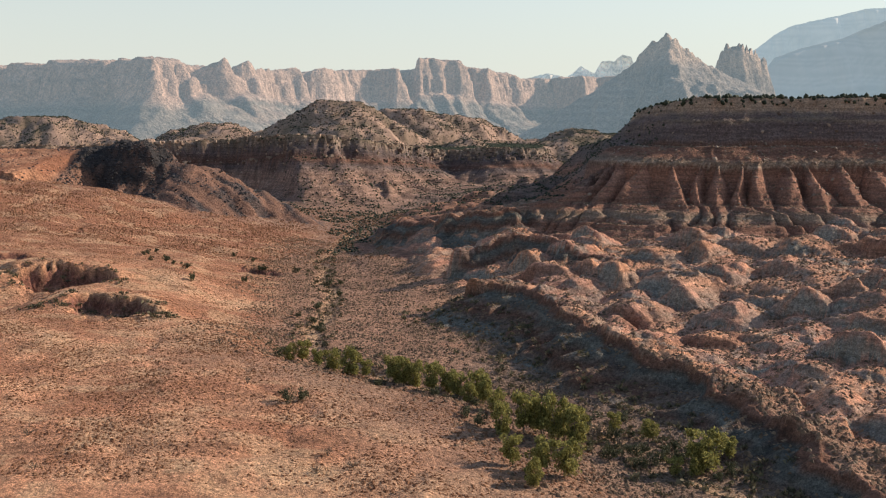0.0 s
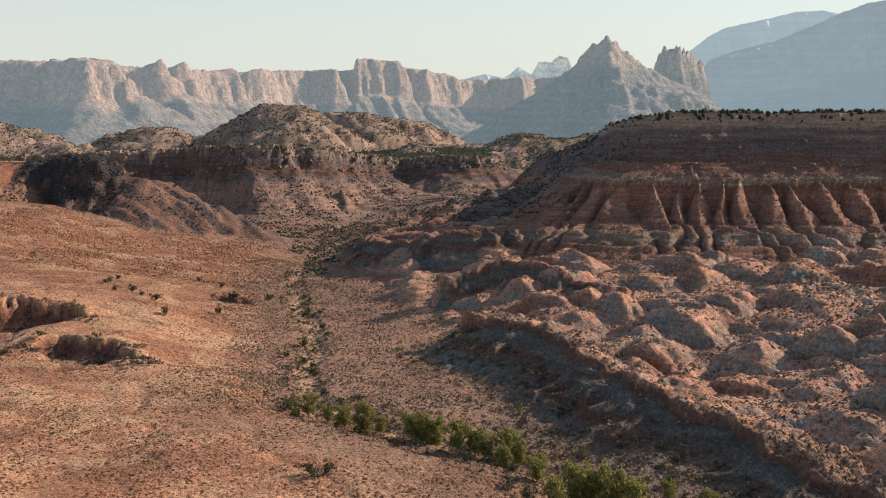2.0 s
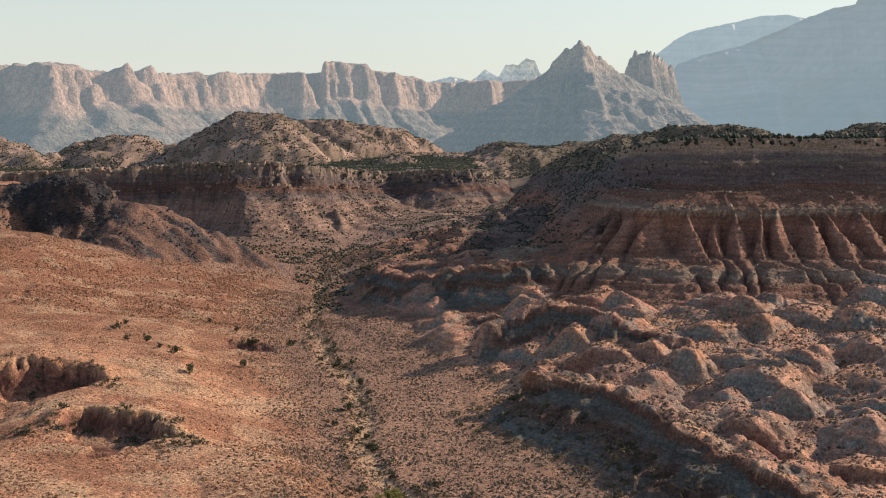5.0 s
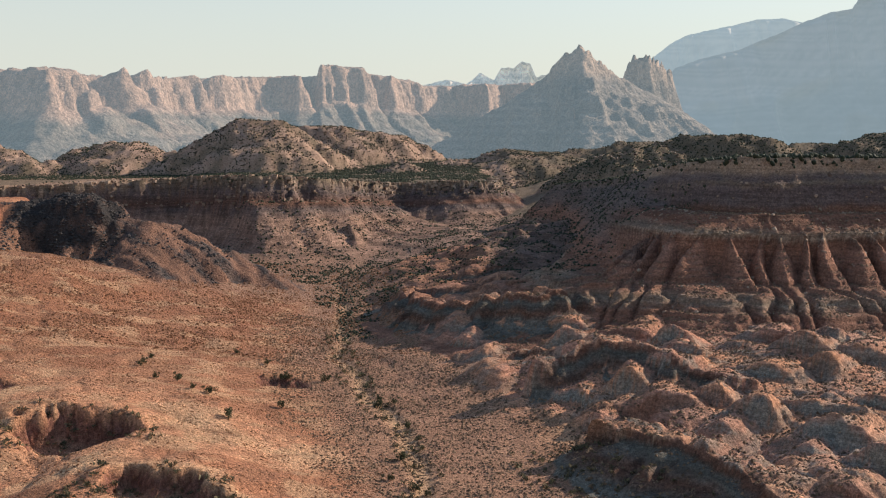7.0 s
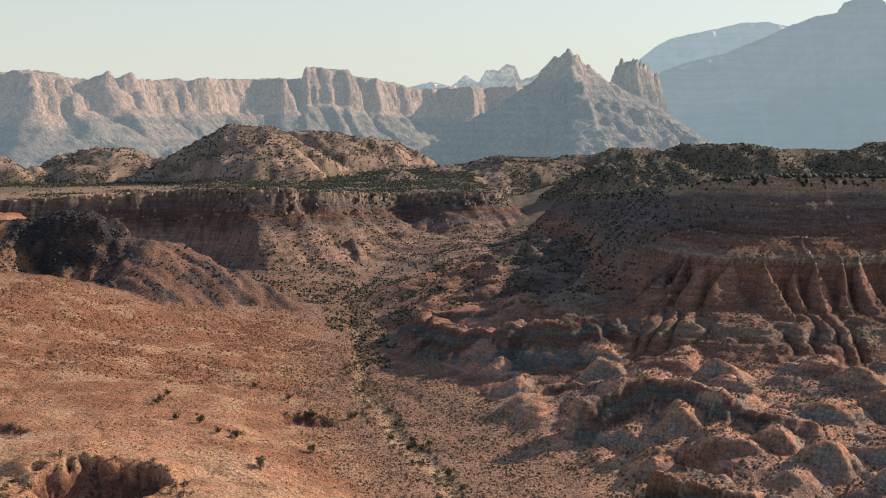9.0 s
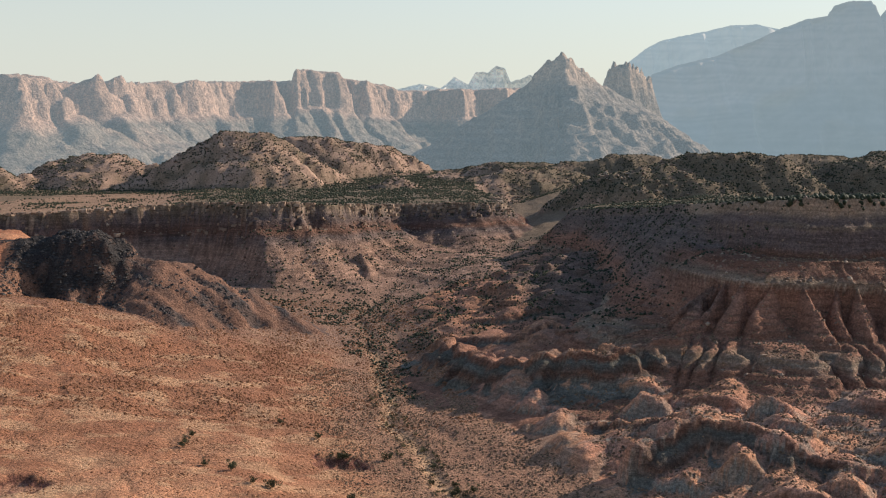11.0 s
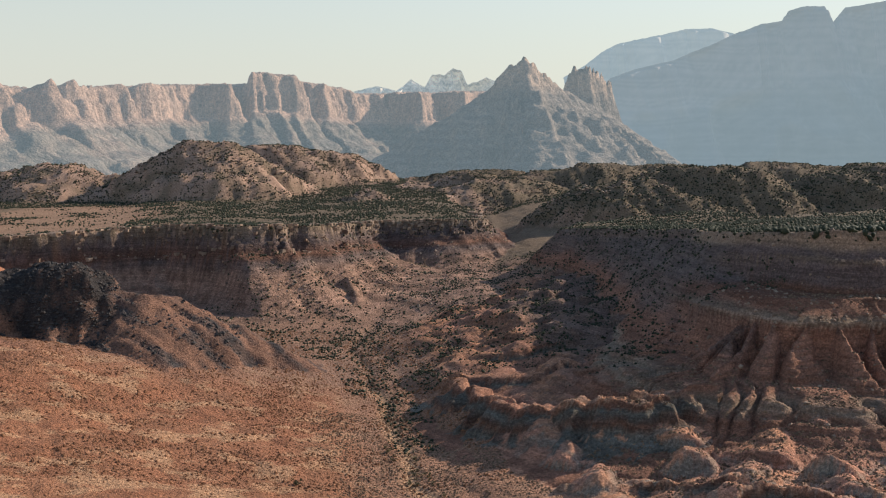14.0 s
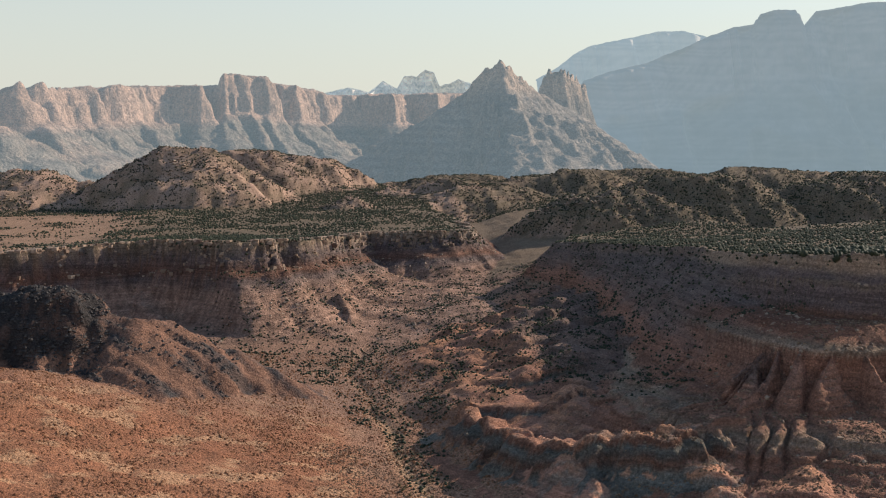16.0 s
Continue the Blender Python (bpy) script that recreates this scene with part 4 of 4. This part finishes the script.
STONE = leaf_material("stone", (0.14, 0.085, 0.06), (0.4, 0.28, 0.195), 0.0)
BASALT = leaf_material("basalt", (0.025, 0.022, 0.022), (0.09, 0.075, 0.065), 0.0)

x, y, z, q = spread(11, 265000, -230, 30, 165, 520, lambda x, y, zo, z: (creek_side(x, y) < -8) * (zo == 0) * np.clip(0.45 + 0.7 * fbm(x / 25, y / 25, 3, 501), 0.08, 1) * np.where(y > 330, 0.45, 1))
strewn("dry_brush", OCT_V, OCT_F, x, y, z, 0.17 + 0.42 * q ** 3, 0.72, BRUSH, "low dry brown desert brush on orange sand", "brush", 12)
x, y, z, q = spread(13, 200000, -130, 90, 165, 600, lambda x, y, zo, z: step(creek_side(x, y) + 14 * fbm(x / 30, y / 30, 3, 507), -40, -16) * (creek_side(x, y) < 75) * (zo == 0) * np.clip(0.6 + 0.6 * fbm(x / 15, y / 15, 3, 503), 0.08, 1) * np.where(y > 330, 0.75, np.where(y < 260, 1.5, 1)))
strewn("sagebrush", OCT_V, OCT_F, x, y, z, 0.22 + 0.54 * q ** 2, 0.82, SAGE, "grey-brown sagebrush covering the valley floor", "sagebrush", 14)
x, y, z, q = spread(15, 140000, 0, 260, 165, 560, lambda x, y, zo, z: ((zo == 1) | (zo == 2)) * np.where(steepness(x, y) < 0.5, 0.75, 0.04))
strewn("slope_brush", OCT_V, OCT_F, x, y, z, 0.25 + 0.65 * q ** 3, 0.85, SAGE, "scattered low brush on the eroded slopes", "brush", 16)
THICKET = leaf_material("thicket", (0.06, 0.052, 0.03), (0.2, 0.16, 0.09), 0.25)


def ridge_foot(x, y, zo, z):
    d, _, side = near_line(x, y, CUESTAS[0][0])
    clump = step(fbm(x / 9, y / 9, 3, 508), -0.25, 0.35)
    p = (side < 0) * step(d, 6, 9) * (1 - step(d, 16, 40)) * (0.12 + 0.75 * clump)
    along = (np.abs(creek_side(x, y)) < 16) * (y < 300) * (0.08 + 0.5 * clump)
    wash = (np.abs(creek_side(x, y)) < 7) * (y >= 300) * 0.35 * clump
    hollow = np.zeros_like(x)
    for pts, high, back in SCARPS[:3]:
        d, _, side = near_line(x, y, pts)
        hollow = np.maximum(hollow, (d < 11) * np.where(side < 0, 0.9, 0.3 * (d < 4)) * (0.3 + 0.7 * clump))
    return np.maximum(np.maximum(np.maximum(p, along), wash), hollow) * (zo < 2)


x, y, z, q = spread(35, 36000, -210, 110, 160, 560, ridge_foot)
strewn("thicket", CLUMP_V, CLUMP_F, x, y, z, 0.4 + 0.75 * q ** 2, 0.95, THICKET, "dense dark scrub along the wash and ridge foot", "scrub", 36, -0.2, 0.4)
x, y, z, q = spread(17, 85000, -330, 0, 500, 760, lambda x, y, zo, z: (zo == 0) * np.clip(0.4 + 0.6 * fbm(x / 30, y / 30, 3, 505), 0.05, 1))
strewn("far_brush", OCT_V, OCT_F, x, y, z, 0.32 + 0.7 * q ** 3, 0.8, BRUSH, "dry brown brush on the far plain", "brush", 18)


def woods(x, y, zo, z):
    flat = ((zo == 4) & (z > 57 - 0.088 * np.clip(y - 845, 0, 215))) | ((zo == 2) & (z > 83 - 0.094 * np.clip(y - 570, 0, 330)))
    p = np.where(flat, 0.85 * np.clip(0.55 + 1.1 * fbm(x / 60, y / 60, 3, 510) + np.where(zo == 4, step(x, -260, -120) * 0.9 - 0.6, 0.5), 0.03, 1), 0.0)
    return np.where(zo == 5, np.where(x > 150, 0.8, 0.5), p)


def slope_woods(x, y, zo, z):
    group = step(fbm(x / 22, y / 22, 3, 514), -0.25, 0.45)
    p = np.where((zo == 2) & (y > 575) & (x < 220) & (z < 74), 0.12 + 0.4 * group, 0.0)
    p = np.where((zo == 4) & (z <= 52), 0.08 + 0.4 * group, p)
    p = np.where((zo <= 1) & (y > 620), 0.1 + 0.6 * group, p)
    return np.where((zo <= 1) & (y > 540) & (np.abs(creek_side(x, y) - 6) < 9), 0.45, p) * (creek_side(x, y) > -14 - 60 * (zo == 4) - 60 * (y > 695))


x, y, z, q = spread(21, 150000, -420, 620, 560, 1350, woods)
strewn("junipers", BIP_V, BIP_F, x, y, z, 0.5 + 0.75 * q ** 2, 1.1, JUNIPER, "dark green junipers on plateau, mesa and canyon", "junipers", 22, -0.35, 0.35, True)
x, y, z, q = spread(22, 150000, -140, 200, 540, 980, slope_woods)
strewn("slope_junipers", BIP_V, BIP_F, x, y, z, 0.2 + 0.8 * q ** 4, 1.0, JUNIPER, "small dark junipers and scrub on canyon slopes", "junipers", 22, -0.2, 0.4, True)
x, y, z, q = spread(23, 130000, -700, 900, 1350, 1950, lambda x, y, zo, z: np.where(zo == 5, np.clip(0.5 + 0.7 * fbm(x / 45, y / 45, 3, 524), 0.1, 0.9), 0.75))
strewn("far_junipers", BIP_V, BIP_F, x, y, z, 0.5 + 0.6 * q, 1.1, JUNIPER, "far dark junipers on the hills", "junipers", 24, -0.6, 0.35, True)
x, y, z, q = spread(33, 45000, -420, 300, 1050, 1800, lambda x, y, zo, z: (zo == 5) * np.clip(0.3 + fbm(x / 50, y / 50, 3, 522), 0, 1))
strewn("hill_stones", BIP_V, BIP_F, x, y, z, 0.5 + 1.8 * q ** 3, 0.7, STONE, "pale sandstone outcrops on the hills", "boulders", 34, -0.2, 0.4)
x, y, z, q = spread(25, 5000, 60, 330, 555, 610, lambda x, y, zo, z: (zo == 2) * (z > 84) * 0.28)
strewn("rim_junipers", ICO_V, ICO_F, x, y, z, 0.8 + 0.9 * q, 1.2, JUNIPER, "dark junipers along the mesa rim", "junipers", 26, -0.4, 0.35, True)
x, y, z, q = spread(27, 26000, -330, 120, 760, 1060, lambda x, y, zo, z: ((zo == 4) * (z < 56)) * np.clip(0.35 + 0.6 * fbm(x / 20, y / 20, 2, 520), 0, 1))
strewn("talus_stones", BIP_V, BIP_F, x, y, z, 0.35 + 1.3 * q ** 4, 0.8, STONE, "fallen sandstone blocks on the talus", "boulders", 28, 0.2, 0.4)
def rim_rocks(x, y, zo, z):
    wx, wy = x + 6 * fbm(x / 35, y / 35, 3, 61), y + 6 * fbm(x / 35, y / 35, 3, 62)
    d, w, _ = near_line(wx, wy, PLATEAU)
    top = 65 - 0.088 * np.clip(y - 845, 0, 215)
    return (zo == 4) * (d < 9) * np.where(z > top - 7, 0.85, 0.25 * (z > top - 22)) * np.clip(0.7 + fbm(x / 20, y / 20, 2, 530), 0.1, 1)


BLOCK_V = np.array([(-1, -.8, -.5), (.9, -1, -.5), (1, .8, -.5), (-.9, 1, -.5), (-.9, -.8, .8), (.8, -.8, .9), (.9, .7, .75), (-.8, .8, .85)], float)
BLOCK_F = np.array([(0, 1, 5), (0, 5, 4), (1, 2, 6), (1, 6, 5), (2, 3, 7), (2, 7, 6), (3, 0, 4), (3, 4, 7), (4, 5, 6), (4, 6, 7)])
x, y, z, q = spread(41, 60000, -420, 130, 800, 1150, rim_rocks)
strewn("rim_blocks", BLOCK_V, BLOCK_F, x, y, z, 0.5 + 1.3 * q ** 2, 1.0, STONE, "tan sandstone blocks along the plateau rim", "boulders", 42, -0.1, 0.3)
x, y, z, q = spread(29, 30000, -340, -120, 600, 720, lambda x, y, zo, z: (zo == 3) * np.where((x < -180) & (x > -242), 0.9, 0.06 + 0.5 * (x > -180) * step(perlin((0.55 * x + 0.83 * y) / 7, (0.83 * x - 0.55 * y) / 45, 131), 0.1, 0.4)))
strewn("lava_blocks", BIP_V, BIP_F, x, y, z, 0.3 + 1.0 * q ** 3, 0.8, BASALT, "broken black lava blocks on the ridge", "boulders", 30, 0.2, 0.4)
x, y, z, q = spread(31, 9000, 60, 330, 470, 600, lambda x, y, zo, z: (zo == 2) * np.where((z > 79) | ((z > 53) & (z < 72)), 0.3, 0.1))
strewn("mesa_stones", ICO_V, ICO_F, x, y, z, 0.3 + 1.1 * q ** 4, 0.8, STONE, "pale fallen blocks on the mesa slopes", "boulders", 32, 0.2, 0.4)


def tube(bm, a, b, ra, rb, sides=6):
    a, b = Vector(a), Vector(b)
    m = (b - a).to_track_quat("Z", "Y").to_matrix()
    rings = []
    for c, r in ((a, ra), (b, rb)):
        rings.append([bm.verts.new(c + m @ Vector((r * math.cos(2 * math.pi * i / sides), r * math.sin(2 * math.pi * i / sides), 0))) for i in range(sides)])
    for i in range(sides):
        bm.faces.new((rings[0][i], rings[0][(i + 1) % sides], rings[1][(i + 1) % sides], rings[1][i]))


def bm_mesh(name, bm):
    me = bpy.data.meshes.new(name)
    bm.to_mesh(me)
    bm.free()
    return me


def leaves(name, centres, radii, count, size, r):
    """A crown of many small leaf sprays round the clump centres."""
    k = r.randint(0, len(centres), count)
    d = r.normal(size=(count, 3))
    d /= np.linalg.norm(d, axis=1)[:, None]
    p = centres[k] + d * (radii[k] * (0.55 + 0.5 * r.rand(count)))[:, None] * np.array((1, 1, 0.85))
    a, b = r.normal(size=(count, 3)), r.normal(size=(count, 3))
    a /= np.linalg.norm(a, axis=1)[:, None]
    b = np.cross(a, b)
    b /= np.linalg.norm(b, axis=1)[:, None]
    w = (size * (0.6 + 0.8 * r.rand(count)))[:, None]
    v = np.stack((p - a * w, p + b * w * 0.6, p + a * w, p - b * w * 0.6), 1).reshape(-1, 3)
    return mesh_from(name, v, np.arange(count * 4).reshape(-1, 4), None, False)


def cottonwood(seed, height):
    r = np.random.RandomState(seed)
    tree = new("cottonwood_tree")
    bm = bmesh.new()
    fork = height * 0.16
    lean = r.normal(size=2) * 0.25
    tube(bm, (0, 0, -0.4), (lean[0], lean[1], fork), 0.32, 0.22, 8)
    part("trunk", bm_mesh("trunk", bm), BARK, tree, "grey-brown furrowed trunk")
    tips = []
    for i in range(6):
        a = 2 * math.pi * (i + r.rand() * 0.6) / 6
        rad = height * (0.16 + 0.16 * r.rand())
        mid = (lean[0] + 0.5 * rad * math.cos(a), lean[1] + 0.5 * rad * math.sin(a), fork + height * 0.2)
        tip = (lean[0] + rad * math.cos(a), lean[1] + rad * math.sin(a), height * (0.55 + 0.33 * r.rand()))
        bm = bmesh.new()
        tube(bm, (lean[0], lean[1], fork), mid, 0.15, 0.1)
        tube(bm, mid, tip, 0.1, 0.04)
        part("limb", bm_mesh("limb", bm), BARK, tree)
        tips += [tip, mid]
    c = np.array(tips + [(lean[0], lean[1], height * 0.8)])
    c = np.concatenate((c, c + r.normal(size=c.shape) * height * 0.09, c + r.normal(size=c.shape) * height * 0.11))
    c[:, 2] = np.clip(c[:, 2] - height * 0.12 * r.rand(len(c)), height * 0.16, height * 0.86)
    rad = height * (0.10 + 0.08 * r.rand(len(c)))
    part("crown", leaves("crown", c, rad, 3600, 0.27, r), LEAF, tree, "yellow-green leafy crown with gaps")
    return tagged(tree, "leafy cottonwood turning yellow-green beside the dry wash", "tree", "cottonwoods along the wash")


def bush(seed, size):
    r = np.random.RandomState(seed)
    thing = new("desert_bush")
    bm = bmesh.new()
    for i in range(7):
        a = r.rand() * 6.28
        tube(bm, (0, 0, -0.1), (size * 0.5 * math.cos(a), size * 0.5 * math.sin(a), size * 0.6), 0.05, 0.015, 4)
    part("stem", bm_mesh("stem", bm), BARK, thing)
    c = r.normal(size=(12, 3)) * size * 0.3
    c[:, 2] = np.abs(c[:, 2]) + size * 0.3
    part("foliage", leaves("foliage", c, size * (0.2 + 0.2 * r.rand(12)), 900, 0.16, r), BUSH_LEAF, thing)
    return tagged(thing, "dark green rounded desert bush on sand", "bush", "bushes of the valley")


def bare_bush(seed, size):
    r = np.random.RandomState(seed)
    thing = new("bare_shrub")
    for i in range(9):
        a, e = r.rand() * 6.28, 0.5 + 0.9 * r.rand()
        bm = bmesh.new()
        tip = Vector((math.cos(a) * math.cos(e), math.sin(a) * math.cos(e), math.sin(e))) * size
        tube(bm, (0, 0, -0.1), tip * 0.5, 0.05, 0.035, 4)
        for j in range(6):
            tube(bm, tip * 0.5, tip * (0.85 + 0.2 * r.rand()) + Vector(r.normal(size=3) * 0.28 * size), 0.03, 0.01, 3)
        part("branch", bm_mesh("branch", bm), BARK, thing)
    return tagged(thing, "leafless grey-brown shrub with thin branches", "shrub", "bare shrubs")


def plant(models, spots, seed, low, high, nominal):
    """Set copies of the models at the spots (x, y, height)."""
    r = np.random.RandomState(seed)
    zs, _ = land(np.array([p[0] for p in spots], float), np.array([p[1] for p in spots], float))
    for i, (p, z) in enumerate(zip(spots, zs)):
        k = (p[2] if len(p) > 2 else low + (high - low) * r.rand()) / nominal
        m = models[i % len(models)]
        first = m.get("placed") is None
        if first:
            m["placed"] = 1
            ob = m
        else:
            ob = copy_thing(m, Matrix.Identity(4))
        ob.matrix_basis = pose(p[0], p[1], z - 0.05, 0, 0, r.rand() * 360) @ Matrix.Diagonal((k * (0.64 + 0.24 * r.rand()), k * (0.64 + 0.24 * r.rand()), 0.88 * k, 1))
    for m in models:
        if m.get("placed") is not None:
            del m["placed"]


TREES = [(-41, 272, 5), (-38, 274, 7), (-33, 266, 5.5), (-29, 269, 7.5), (-24, 266, 9), (-20, 264, 5.5), (-13, 260, 8.5), (-10, 259, 9), (-7, 258, 8.5), (-3, 251, 9), (1, 250, 8.5), (3, 246, 8),
         (6, 236, 6.5), (8, 246, 9), (10, 240, 8.5), (12, 226, 7), (12, 206, 9), (17, 212, 10.5), (21, 211, 11), (24, 209, 11), (27, 206, 10)]
TREES += [(13, 187, 7), (18, 184, 8), (23, 184, 8.5), (16, 177, 6), (37, 218, 5.5), (43, 211, 6), (51, 193, 10), (48, 191, 8), (44, 190, 5), (56, 198, 6)]
plant([cottonwood(601, 9.0), cottonwood(602, 9.0), cottonwood(603, 9.0), cottonwood(604, 9.0)], TREES, 61, 7, 10, 9.0)
BUSHES = [(-135, 463), (-134, 467), (-133, 476), (-118, 437), (-111, 422), (-106, 422), (-97, 396), (-126, 443), (-67, 467), (-55, 444), (-49, 433), (-43, 433), (-41, 404), (-46, 370), (-44, 345), (-41, 342)]
BUSHES += [(-40, 329), (-50, 352), (-44, 277), (-103, 507), (-90, 486), (-83, 467), (-81, 467), (-82, 423), (-34, 219), (-31, 221), (7, 229, 2.4), (32, 222), (40, 226), (-16, 252), (-52, 460), (-48, 440), (-140, 372), (-135, 368)]
BUSHES += [(30, 205), (34, 203), (38, 200), (41, 205), (45, 203), (47, 199), (42, 196), (38, 193), (33, 198), (52, 188), (55, 191), (58, 186), (36, 212), (40, 214), (26, 200), (8, 212), (5, 218), (-2, 232), (20, 196), (24, 194), (52, 200), (47, 206), (30, 216), (22, 222)]
plant([bush(611, 2.6), bush(612, 2.6)], BUSHES, 62, 2.0, 3.4, 2.6)
plant([bare_bush(621, 2.0), bare_bush(622, 2.0)], [(-78, 189), (-69, 169), (-22, 175), (-21, 183), (-73, 280), (-61, 278), (-52, 315), (-45, 233), (-16, 178), (33, 214, 3.5), (30, 210, 3.5), (36, 207, 3.0)], 63, 1.6, 2.4, 2.0)
